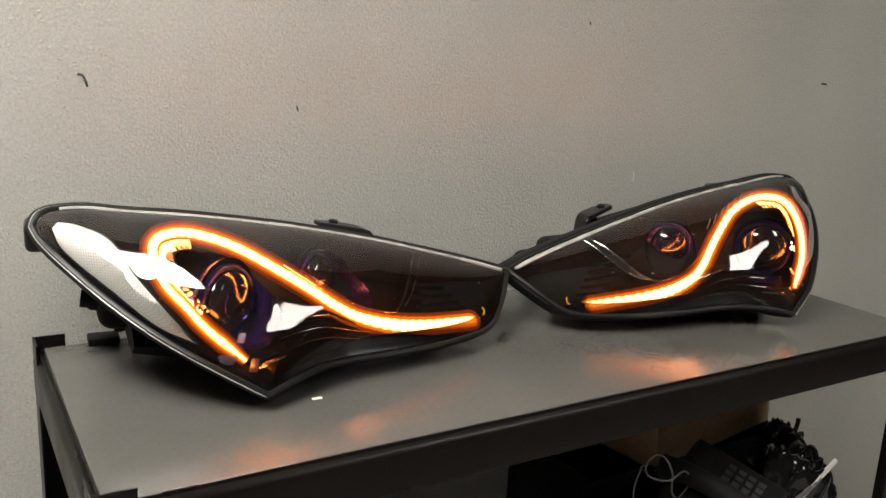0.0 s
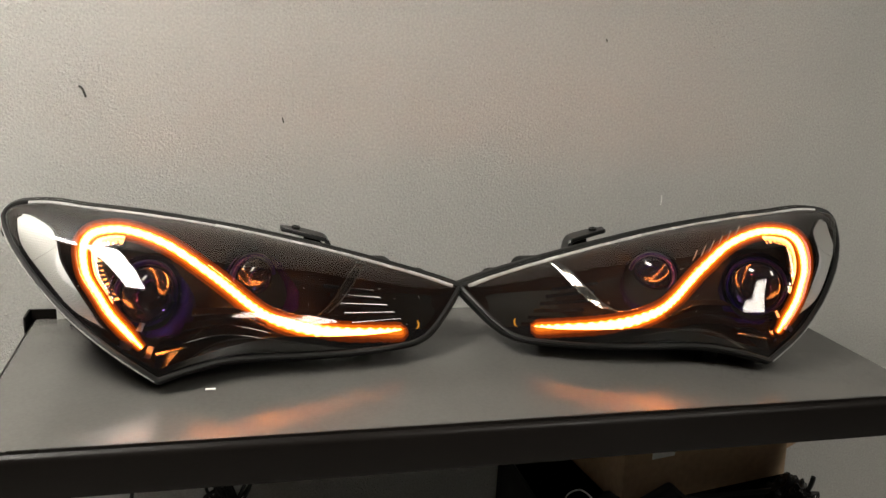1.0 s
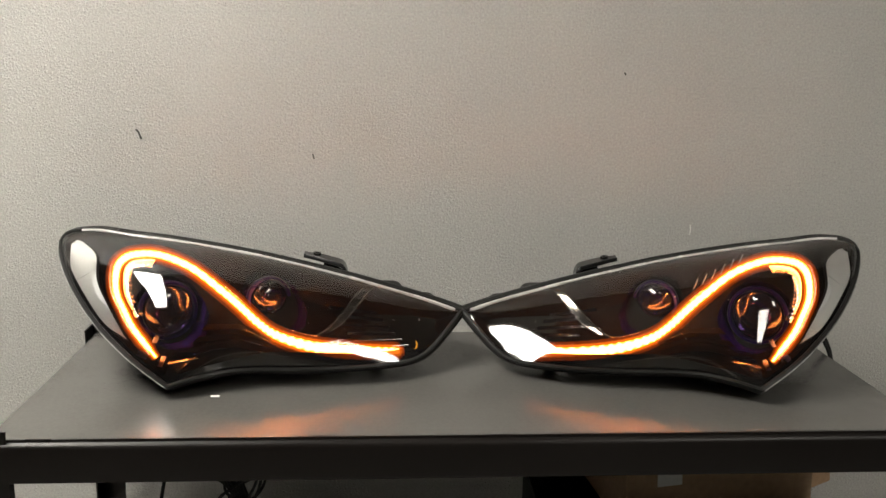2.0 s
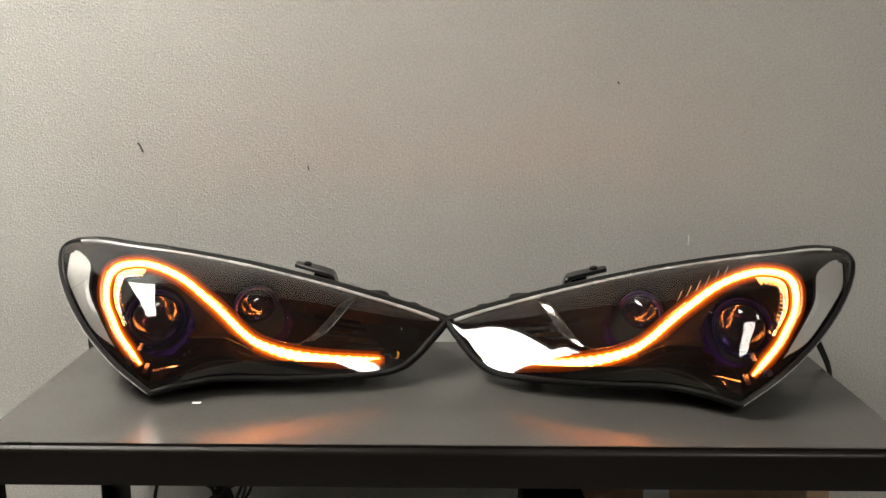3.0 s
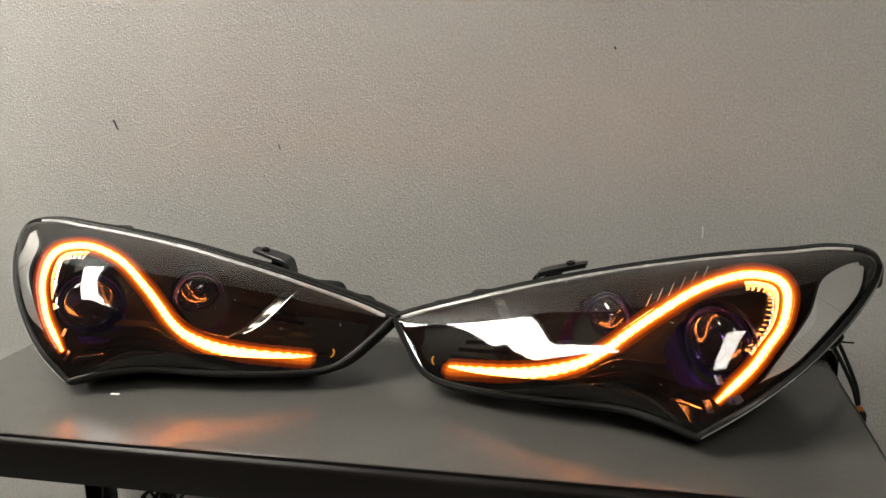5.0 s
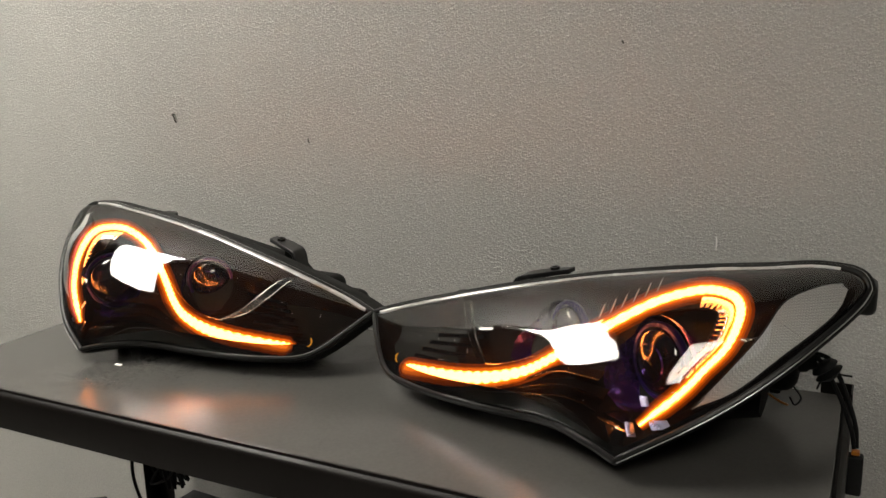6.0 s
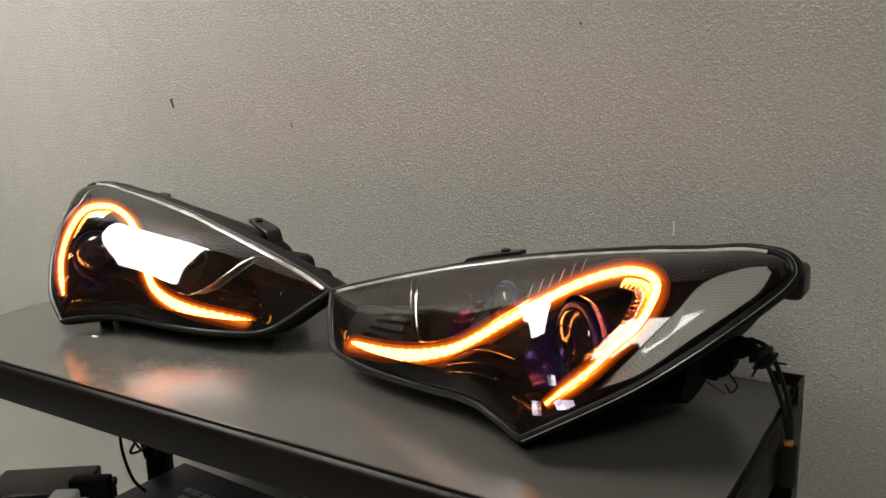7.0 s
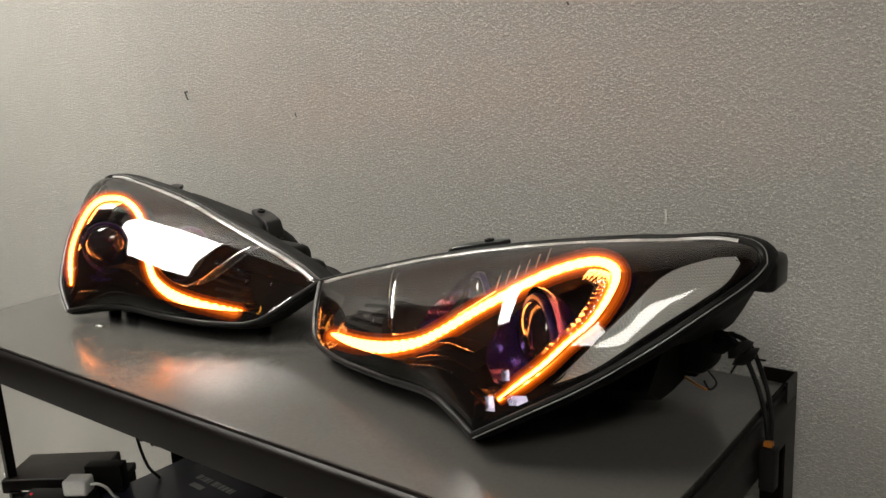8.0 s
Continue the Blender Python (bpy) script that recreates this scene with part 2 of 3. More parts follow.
def spline(points, n, closed=False):
    """Catmull-Rom through the points, n samples."""
    p = [Vector(q) for q in points]
    k, out = len(p), []
    spans = k if closed else k - 1
    for s in range(n if closed else n + 1):
        u = s / n * spans
        i = min(int(u), spans - 1)
        t = u - i
        if closed:
            a, b, c, d = (p[(i + o) % k] for o in (-1, 0, 1, 2))
        else:
            b, c = p[i], p[i + 1]
            a = p[i - 1] if i else b + (b - c)
            d = p[i + 2] if i + 2 < k else c + (c - b)
        out.append(0.5 * ((2 * b) + (c - a) * t + (2 * a - 5 * b + 4 * c - d) * t * t + (3 * b - a - 3 * c + d) * t ** 3))
    return out


def tube(path, radius, sides=8, closed=False, up=Vector((0, 0, 1)), flat=1.0):
    """A round or flattened rod along a path; radius may be a function of the share of the way."""
    n = len(path)
    rings, ref = [], None
    for i, p in enumerate(path):
        a = path[(i - 1) % n] if closed or i else p
        b = path[(i + 1) % n] if closed or i < n - 1 else p
        t = (b - a).normalized()
        side = (t.cross(ref if ref is not None else up))
        if side.length < 1e-4:
            side = t.orthogonal()
        side.normalize()
        nor = side.cross(t).normalized()
        ref = nor
        r = radius(i / max(1, n - 1)) if callable(radius) else radius
        rings.append([p + r * (math.cos(2 * math.pi * k / sides) * side + flat * math.sin(2 * math.pi * k / sides) * nor) for k in range(sides)])
    if closed:
        rings.append(rings[0])
        bm = loops(rings, cap=False)
        bmesh.ops.remove_doubles(bm, verts=bm.verts, dist=1e-6)
        return bm
    return loops(rings)


def lathe(profile, centre, axis, sides=48):
    """Turned part: profile of (radius, distance along the axis)."""
    axis = Vector(axis).normalized()
    u = axis.orthogonal().normalized()
    w = axis.cross(u)
    c = Vector(centre)
    rings = [[c + axis * d + max(r, 1e-5) * (math.cos(2 * math.pi * k / sides) * u + math.sin(2 * math.pi * k / sides) * w) for k in range(sides)] for r, d in profile]
    bm = loops(rings, cap=False)
    bmesh.ops.remove_doubles(bm, verts=bm.verts, dist=1e-5)
    bmesh.ops.recalc_face_normals(bm, faces=bm.faces)
    return bm


# ---- the room ----
def structure(name, bm, material, label):
    return tagged(part(name, bm, material), label, kind="structure")


structure("wall_north", box(-1.75, 0.0, 0, 1.75, 0.15, 2.7), WALL, "grey painted wall with a sprayed knock-down texture")
# Unseen wall ends, added dark so the lens reflects no lit wall there.
structure("unseen_end_west", box(-3.2, 0.004, 0, -1.75, 0.15, 2.7), UNSEEN_WALL, "unseen dark wall end, added to darken lens reflections")
structure("unseen_end_east", box(1.75, 0.004, 0, 3.6, 0.15, 2.7), UNSEEN_WALL, "unseen dark wall end, added to darken lens reflections")
# Unseen walls, given a dark colour to cut bounce and lens reflections.
structure("wall_south", box(-3.2, -4.15, 0, 3.6, -4.0, 2.7), UNSEEN_WALL, "unseen wall behind the viewer, dark for the lens reflections")
structure("wall_west", box(-3.35, -4.15, 0, -3.2, 0.15, 2.7), UNSEEN_WALL, "unseen side wall, dark to keep lens reflections black")
structure("wall_east", box(3.6, -4.15, 0, 3.75, 0.15, 2.7), UNSEEN_WALL, "unseen side wall, dark to keep lens reflections black")
structure("floor", box(-3.35, -4.15, -0.1, 3.75, 0.15, 0.0), CONCRETE, "sealed grey concrete floor")
structure("ceiling", box(-3.35, -4.15, 2.7, 3.75, 0.15, 2.8), CEILING, "dark unlit ceiling")


def ceiling_panel(x, y, lx, ly, diffuser):
    t = tagged(thing("ceiling_light", x, y, 2.7), "white enamel ceiling light with a glowing flat diffuser", "ceiling light", "ceiling lights")
    part("diffuser", box(-lx / 2, -ly / 2, -0.045, lx / 2, ly / 2, -0.03), diffuser, t)
    for x0, y0, x1, y1 in ((-lx / 2 - 0.02, -ly / 2 - 0.02, lx / 2 + 0.02, -ly / 2), (-lx / 2 - 0.02, ly / 2, lx / 2 + 0.02, ly / 2 + 0.02),
                           (-lx / 2 - 0.02, -ly / 2, -lx / 2, ly / 2), (lx / 2, -ly / 2, lx / 2 + 0.02, ly / 2)):
        part("frame", box(x0, y0, -0.05, x1, y1, 0, 0.003), WHITE_METAL, t)


ceiling_panel(-1.258, -0.730, 0.602, 1.360, PANEL)
ceiling_panel(1.178, -2.024, 0.522, 1.267, DIM_PANEL)


# ---- the storage rack ----
RACK = tagged(thing("storage_rack", 0, -0.27, 0), "black powder-coated steel storage rack standing against the wall", "storage rack")
FRONT, BACK, HALF = -0.487, -0.055, 0.610


def angle_post(sx, front):
    """An L of sheet steel, 38 mm a flange, its corner outwards."""
    y0, d = (FRONT, 1) if front else (BACK, -1)
    x0, t, w = sx * HALF, 0.0025, 0.038
    ring = [(x0, y0), (x0 - sx * w, y0), (x0 - sx * w, y0 + d * t), (x0 - sx * t, y0 + d * t), (x0 - sx * t, y0 + d * w), (x0, y0 + d * w)]
    bm = loops([[Vector((x, y + 0.27, z)) for x, y in ring] for z in (0.0, 0.915)])
    bmesh.ops.bevel(bm, geom=[e for e in bm.edges if e.calc_length() > 0.5], offset=0.0007, segments=1, affect="EDGES")
    part("post", bm, STEEL, RACK)


for sx in (-1, 1):
    for front in (True, False):
        angle_post(sx, front)


def beam(path_a, path_b, top, inward):
    """A rolled beam: face 54 mm high with a rounded shoulder and a ledge for the board."""
    a, b, n = Vector((*path_a, 0)), Vector((*path_b, 0)), Vector((*inward, 0))
    prof = [(0.0, -0.054), (0.0, -0.012), (0.0012, -0.008), (0.004, -0.005), (0.007, -0.0035), (0.007, 0.0), (0.0095, 0.0), (0.0095, -0.018), (0.03, -0.018), (0.03, -0.020), (0.003, -0.020), (0.003, -0.051), (0.012, -0.051), (0.012, -0.054)]
    o = Vector((0, 0.27, top))
    bm = loops([[p + n * u + Vector((0, 0, v)) + o for u, v in prof] for p in (a, b)])
    part("beam", bm, STEEL, RACK, angle=50)


for top in (0.9035, 0.44):
    beam((-HALF + 0.003, FRONT - 0.004), (HALF - 0.003, FRONT - 0.004), top, (0, 1))
    beam((-HALF + 0.003, BACK + 0.004), (HALF - 0.003, BACK + 0.004), top - 0.006, (0, -1))
    for sx in (-1, 1):
        beam((sx * (HALF + 0.001), FRONT + 0.005), (sx * (HALF + 0.001), BACK - 0.005), top - 0.006, (-sx, 0))


part("brace", box(-HALF - .008, -.416 + .27, .40, -HALF + .004, -.400 + .27, .852, .001, 1), STEEL, RACK)


def shelf_board(top, label):
    t = tagged(part("shelf_board", box(-HALF + 0.011, FRONT + 0.006, top - 0.016, HALF - 0.011, BACK - 0.012, top, 0.0008, 1), BOARD), label, "shelf board", "rack shelves")
    return t


shelf_board(TABLE, "grey laminated shelf board with a satin sheen, lying in the rack")
shelf_board(0.439, "grey laminated lower shelf board, cluttered with boxes and cables")


# ---- the headlamps ----
# Edges of the lens, from the nose to the outer tip: (x, y, z) along the upper and the lower seam.
UPPER = [(.004, -.208, .983), (.048, -.201, .996), (.109, -.199, 1.013), (.231, -.198, 1.044), (.335, -.190, 1.064), (.456, -.186, 1.082), (.517, -.187, 1.089), (.574, -.194, 1.097), (.596, -.199, 1.0965), (.607, -.203, 1.0935), (.613, -.207, 1.0885), (.616, -.213, 1.081)]
LOWER = [(.004, -.208, .983), (.027, -.242, .961), (.045, -.264, .945), (.062, -.281, .935), (.085, -.296, .931), (.145, -.320, .931), (.229, -.338, .932), (.282, -.346, .934), (.324, -.360, .936), (.360, -.379, .934), (.399, -.398, .927),
         (.441, -.386, .952), (.501, -.350, .986), (.549, -.310, 1.020), (.585, -.269, 1.049), (.602, -.243, 1.063), (.611, -.226, 1.072), (.616, -.213, 1.081)]
X0, X1 = .0041, .6159
CORNER = Vector(LOWER[10]).x     # the sharp point at the bottom of the lens


def ease(t):
    t = max(0.0, min(1.0, t))
    return t * t * (3 - 2 * t)


def seam(points, x):
    """A smooth curve through the seam's points, without overshoot."""
    p = [Vector(q) for q in points]
    i = max(0, min(len(p) - 2, sum(q.x < x for q in p) - 1))

    def slope(k, after):
        if p[k].x == CORNER:
            k += 0 if after else -1
            return (p[k + 1] - p[k]) / (p[k + 1].x - p[k].x)
        if k == 0 or k == len(p) - 1:
            a, b = (p[0], p[1]) if k == 0 else (p[-2], p[-1])
            return (b - a) / (b.x - a.x)
        a, b = (p[k] - p[k - 1]) / (p[k].x - p[k - 1].x), (p[k + 1] - p[k]) / (p[k + 1].x - p[k].x)
        return Vector([2 * u * w / (u + w) if u * w > 0 else 0 for u, w in zip(a, b)])

    h = p[i + 1].x - p[i].x
    t = (x - p[i].x) / h
    r = (2 * t ** 3 - 3 * t * t + 1) * p[i] + (t ** 3 - 2 * t * t + t) * h * slope(i, True) + (3 * t * t - 2 * t ** 3) * p[i + 1] + (t ** 3 - t * t) * h * slope(i + 1, False)
    r.x = x
    return r


def even(points, x):
    """The seam with its small kinks ironed out, to carry the face of the lens."""
    h = min(.055, x - X0, X1 - x)
    ws = [(k / 4, math.exp(-1.2 * (k / 4) ** 2)) for k in range(-4, 5)]
    return sum((seam(points, x + h * k) * w for k, w in ws), Vector()) / sum(w for _, w in ws)


# How far the face of the lens swells outwards, every 77.5 mm along the lamp, in four rows from the lower to the upper seam.
SWELL = [(-0.0357, -0.0244, -0.0011, 0.0232, 0.0303, -0.0022, -0.0185, -0.0162, -0.0020),
         (-0.0220, -0.0253, -0.0257, -0.0189, -0.0141, -0.0226, -0.0203, -0.0188, -0.0019),
         (-0.0272, -0.0129, 0.0003, 0.0152, 0.0233, 0.0203, 0.0121, -0.0045, -0.0022),
         (-0.0159, 0.0006, 0.0097, 0.0155, 0.0165, 0.0098, 0.0025, -0.0043, -0.0012)]


def swell(row, x):
    p = SWELL[row]
    u = max(0.0, x / .0775)
    i = min(7, int(u))
    t = u - i
    b, c = p[i], p[i + 1]
    a = p[i - 1] if i else 2 * b - c
    d = p[i + 2] if i < 7 else 2 * c - b
    return .5 * (2 * b + (c - a) * t + (2 * a - 5 * b + 4 * c - d) * t * t + (3 * b - a - 3 * c + d) * t ** 3)


SECTIONS = {}


def section(x):
    """Control points of the lens's cross-section at x, and what the true seams add at its ends."""
    key = round(x, 5)
    if key not in SECTIONS:
        lo, hi = even(LOWER, x), even(UPPER, x)
        w = min(1, (hi.z - lo.z) / .1)
        outer = ease((x - .22) / .20)
        corner = Vector((x, lo.y - .002 * w, hi.z + (.030 - .008 * outer) * w))
        a = lo.lerp((lo + hi).lerp(2 * corner, .78 + .22 * outer) / 2, .60)
        b = hi.lerp((lo + hi).lerp(2 * corner, .48 + .50 * outer) / 2, .60)
        b = b.lerp(Vector((x, hi.y - .058 * w, hi.z - .003 * w)), .75 * (1 - outer))
        SECTIONS[key] = lo, a, b, hi, seam(LOWER, x) - lo, seam(UPPER, x) - hi, [w * swell(k, x) for k in range(4)]
    return SECTIONS[key]


def lens_at(x, v):
    """The outer face of the lens: x along the lamp, v from the lower seam (0) to the upper (1)."""
    lo, a, b, hi, d0, d1, rows = section(max(X0, min(X1, x)))
    u = 1 - v
    bulge = 5 * v * u ** 4 * rows[0] + 10 * v * v * u ** 3 * rows[1] + 10 * v ** 3 * u * u * rows[2] + 5 * v ** 4 * u * rows[3]
    return u ** 3 * lo + 3 * u * u * v * a + 3 * u * v * v * b + v ** 3 * hi + d0 * u ** 5 + d1 * v ** 5 + bulge * Vector((0, -.8, .6))


def lens_normal(x, v):
    a = lens_at(x + .002, v) - lens_at(x - .002, v)
    b = lens_at(x, min(1, v + .01)) - lens_at(x, max(0, v - .01))
    return a.cross(b).normalized()


def inside(x, v, depth):
    return lens_at(x, v) - depth * lens_normal(x, v)


def bezel_at(x, v):
    lo, hi = seam(LOWER, x), seam(UPPER, x)
    tall = min(1, (hi.z - lo.z) / .07)
    return inside(x, v, .004 + .042 * ease(6 * v * (1 - v)) * tall)


# the amber strip: up the outer side, over the big projector and down along the lower edge
STRIP = [(.419, -.380, .961), (.455, -.359, .993), (.474, -.342, 1.015), (.491, -.322, 1.034), (.499, -.301, 1.055), (.498, -.283, 1.070), (.484, -.268, 1.077), (.452, -.254, 1.074), (.404, -.257, 1.056), (.352, -.278, 1.026), (.322, -.293, 1.007),
         (.294, -.307, .988), (.266, -.315, .973), (.223, -.317, .960), (.177, -.309, .951), (.123, -.292, .943), (.090, -.279, .938)]
BASE = Vector((.3, -.25, TABLE))
AXIS = Vector((-.60, -.79, .05)).normalized()


def headlamp(side, m, label):
    t = tagged(thing("headlamp", 0, 0, 0), label, "headlamp", "pair of headlamps")
    t.matrix_basis = m

    def add(name, bm, material, parent=None, lab="", angle=40):
        """Into the lamp's own frame, mirrored for the other side."""
        for vert in bm.verts:
            p = vert.co - BASE
            vert.co = Vector((side * p.x, p.y, p.z))
        if side < 0:
            bmesh.ops.reverse_faces(bm, faces=bm.faces)
        return part(name, bm, material, parent or t, lab, angle)

    # lens shell
    add("lens", sheet(lambda a, b: lens_at(X0 + (X1 - X0) * a, b), 140, 30), LENS, lab="clear glossy polycarbonate lens with faint scratches")
    # rim along the whole seam, and the wider flange of the housing behind it
    xs = [X0 + (X1 - X0) * (0.5 - 0.5 * math.cos(math.pi * i / 80)) for i in range(81)]
    xs = sorted([x for x in xs if abs(x - .399) > .004] + [.393, .397, .399, .401, .405])
    ring = [seam(LOWER, x) for x in xs] + [seam(UPPER, x) for x in reversed(xs[1:-1])]
    n = len(ring)

    def outward(i):
        d = (ring[(i + 2) % n] - ring[i - 2]).cross(Vector((-.1, -.75, .65)))
        d.normalize()
        return d
    outs = [outward(i) for i in range(n)]
    if outs[n // 4].z > 0:
        outs = [-d for d in outs]
    add("rim", tube([p + .001 * d for p, d in zip(ring, outs)], .0036, 8, closed=True), RIM, lab="gloss black sealed rim")
    def upper_edge(a, b):
        x = .014 + .574 * a
        lo, hi = seam(LOWER, x), seam(UPPER, x)
        wide = min(.3, (.0085 - .004 * ease((a - .72) / .28)) / max(.03, (hi - lo).length))
        n, p = lens_normal(x, 1 - wide * b), lens_at(x, 1 - wide * b)
        n = n if n.z > 0 else -n
        return p + (.0012 + .0012 * math.sin(math.pi * b)) * n - (.0016 * n if b > .99 else Vector())
    add("lens_edge", sheet(upper_edge, 80, 6), CLEAR_EDGE, lab="pale thick upper edge of the clear lens")
    low_edge = [p + .0043 * d + Vector((0, -.0012, .0004)) for p, d in zip(ring, outs) if p.x >= .399][:-6]
    add("lens_edge", tube(low_edge, lambda s: .0007 - .0002 * s, 6), CLEAR_EDGE)
    back = Vector((0, 1, -.28)).normalized()

    def spread(out, deep, pull):
        r = []
        for p, d in zip(ring, outs):
            q = p + out * d + deep * back
            core = Vector((min(.54, max(.09, p.x)), -.10, .962))
            q = q.lerp(core, pull)
            q.z = max(q.z, TABLE + .006)
            q.y = min(q.y, -.062)
            r.append(q)
        return r
    add("flange", loops([spread(.002, .002, 0), spread(.0060, .004, 0), spread(.0080, .010, 0), spread(.0085, .026, .01), spread(.004, .030, .03)], cap=False), HOUSING, lab="black flange round the lens")
    add("housing", loops([spread(.004, .028, .03), spread(-.002, .034, .12), spread(-.004, .045, .35), spread(-.004, .06, .62), spread(-.004, .07, .8)]), HOUSING, lab="matt black moulded rear housing")
    add("tip_block", box(.598, -.206, 1.048, .626, -.160, 1.083, .008, 3), RIM)
    for x0, y0, z0, x1, y1, z1 in ((.098, -.190, .96, .190, -.135, 1.013), (.044, -.198, .955, .106, -.150, .999)):
        add("housing_step", box(x0, y0, z0, x1, y1, z1, .016, 4), HOUSING)

    def arch(x):
        """Rounded back of the housing, a little lower than the seam before it."""
        h = seam(UPPER, x).z - .021 - .030 * (1 - ease((x - .200) / .035)) - .034 * ease((x - .465) / .05)
        return [Vector((x, -.182 + .112 * k / 12, .955 + (h - .955) * min(1, math.sin(math.pi * (k + .5) / 13) ** .35))) for k in range(13)] + [Vector((x, -.075, .950)), Vector((x, -.178, .950))]
    add("housing_hump", loops([arch(.200 + .32 * i / 24) for i in range(25)]), HOUSING, lab="rounded matt black back of the housing")

    # dark inner bezel with openings for the projectors
    eyes = [(Vector((.423, -.310, 1.006)), .036, .050), (Vector((.296, -.232, 1.002)), .029, .040)]
    bm = sheet(lambda a, b: bezel_at(X0 + (X1 - X0) * a, b), 160, 48)

    def off_axis(p, c):
        d = p - c
        return (d - d.dot(AXIS) * AXIS).length
    cut = [f for f in bm.faces if any(off_axis(f.calc_center_median(), c) < r for c, _, r in eyes)]
    grid = [v.co.copy() for v in bm.verts]
    bmesh.ops.delete(bm, geom=cut, context="FACES")
    add("bezel", bm, SATIN, lab="satin black inner bezel")
    u = AXIS.orthogonal().normalized()
    w = AXIS.cross(u)
    for k, (c, glass, r) in enumerate(eyes):
        turn = [math.cos(2 * math.pi * i / 48) * u + math.sin(2 * math.pi * i / 48) * w for i in range(48)]
        mouth = []
        for d in turn:
            q = c + r * d
            near = min(grid, key=lambda p: ((p - q) - (p - q).dot(AXIS) * AXIS).length_squared - 1e-5 * (p - q).dot(AXIS))
            mouth.append(q + AXIS * max(-.004, (near - q).dot(AXIS)))
        rings = [[p + .002 * AXIS for p in mouth], [p * .5 + .5 * (c + r * .96 * d - .010 * AXIS) for p, d in zip(mouth, turn)], [c + r * .93 * d - .012 * AXIS for d in turn], [c + glass * .9 * d - .03 * AXIS for d in turn]]
        bowl = add("projector_bowl", loops(rings, cap=False), BOWL, lab="dark glossy projector bowl")
        add("projector_ring", lathe([(glass + .001, -.010), (glass + .006, -.006), (glass + .0075, -.001), (glass + .006, .003), (glass + .002, .003), (glass + .0005, -.002)], c, AXIS), VIOLET, bowl, "violet anodised ring")
        add("projector_lens", lathe([(1e-5, .017)] + [(glass * math.sin(a * math.pi / 24), .017 * math.cos(a * math.pi / 24)) for a in range(1, 13)] + [(glass, -.02)], c, AXIS), GLASS, bowl, "dark glass projector lens")
        add("aperture_ring", lathe([(glass * .55, .0), (glass * .60, .002), (glass * .56, .004)], c + .0112 * AXIS, AXIS), BOWL, bowl)

    # the strip: bright core, nested shells whose emission paints the bloom round it
    path = spline(STRIP, 464)
    def girth(s, bead=1.0):
        """Slim where the strip turns its edge, full along the bottom, tapered at its ends."""
        slim = (.78 + .30 * ease((s - .12) / .20)) * (.35 + .65 * ease(s / .035)) * (.55 + .45 * ease((1 - s) / .02)) * (1 + .50 * ease((s - .70) / .14))
        return slim * (1 + bead * (.15 + .07 * ease((s - .6) / .1)) * math.sin(2 * math.pi * 58 * s))
    strip = add("light_strip", tube(path, lambda s: .0039 * girth(s), 10), LED_CORE, lab="lit amber light strip in emissive halo shells")
    for r, halo_shell in zip((.0048, .0060, .0078, .0102, .0134), LED_HALO):
        add("halo_shell", tube(path, lambda s: r * (.3 + .7 * girth(s, .10)) * (1 - (.15 if r > .009 else 0) * ease((s - .68) / .12)), 16), halo_shell, strip)
    # Emission here stands in for the strip's reflection at the nose.
    add("nose_glint", tube(spline([(.073, -.270, .940), (.070, -.267, .943), (.069, -.265, .947), (.071, -.263, .951)], 12), lambda s: .0010 + .0004 * math.sin(19 * s), 8), LED_GLINT, strip, "glowing amber stroke standing in for the strip's reflection")
    # wall between strip and side reflector, added to keep strip light off it
    fence = [p + Vector((.90, .30, .30)).normalized() * .0074 for i, p in enumerate(path[:153:2])]
    add("strip_baffle", sheet(lambda a, b: fence[round(76 * a)] + Vector((0, .030, -.010)) * (b * 1.25 - .25), 76, 3), BOWL, lab="dark violet glossy baffle added to block the strip's light")
    # the dark web that carries the strip
    web = [[p + Vector((0, .007, -.002)), p + Vector((0, .040, -.012))] for p in path]
    add("strip_carrier", sheet(lambda a, b: web[round(a * 464)][0].lerp(web[round(a * 464)][1], b), 116, 3), SATIN)

    # polished lip of the channel, under and before the inner half of the strip
    shelf = path[385:463]

    def channel(a, b):
        reach, rise = .0185 * (.55 + .45 * ease(a / .3)), ease((b - .72) / .28)
        return shelf[round(77 * a)] + Vector((0, .008 - reach * b, -.0078 + (.0030 + .0018 * ease(a / .3)) * rise))
    add("channel_lip", sheet(channel, 77, 12), SILVER_TRIM, strip, "polished lip under the strip")

    # silvery side reflector in two facets between strip and rim
    inner = spline([(.466, -.357, .977), (.495, -.336, 1.012), (.522, -.309, 1.046), (.540, -.264, 1.072), (.570, -.232, 1.083), (.590, -.214, 1.084)], 60)
    outer = spline([(.466, -.357, .977), (.503, -.341, .995), (.543, -.307, 1.027), (.576, -.268, 1.052), (.590, -.239, 1.064), (.596, -.219, 1.079)], 60)

    def facet(i0, i1, lift):
        def f(a, b):
            i = i0 + (i1 - i0) * a
            k = min(59, int(i))
            p = inner[k].lerp(inner[k + 1], i - k).lerp(outer[k].lerp(outer[k + 1], i - k), b)
            return p + Vector((-.3, 1, -.2)) * .002 * math.sin(math.pi * b) + Vector((0, .003, 0)) * lift + Vector((.0012, -.0022, .0018))
        return sheet(f, 30, 14)
    add("side_reflector", facet(0, 29.9, .3), REFLECTOR, lab="silvery honeycomb side reflector")
    add("side_reflector", facet(30, 60, 0), REFLECTOR, lab="silvery honeycomb side reflector")
    add("reflector_frame", tube(inner[:-1] + outer[:0:-1], .0016, 6), RIM)
    # black mask along the outer edge of the lens
    def mask(a, b):
        x = .405 + (.606 - .405) * a
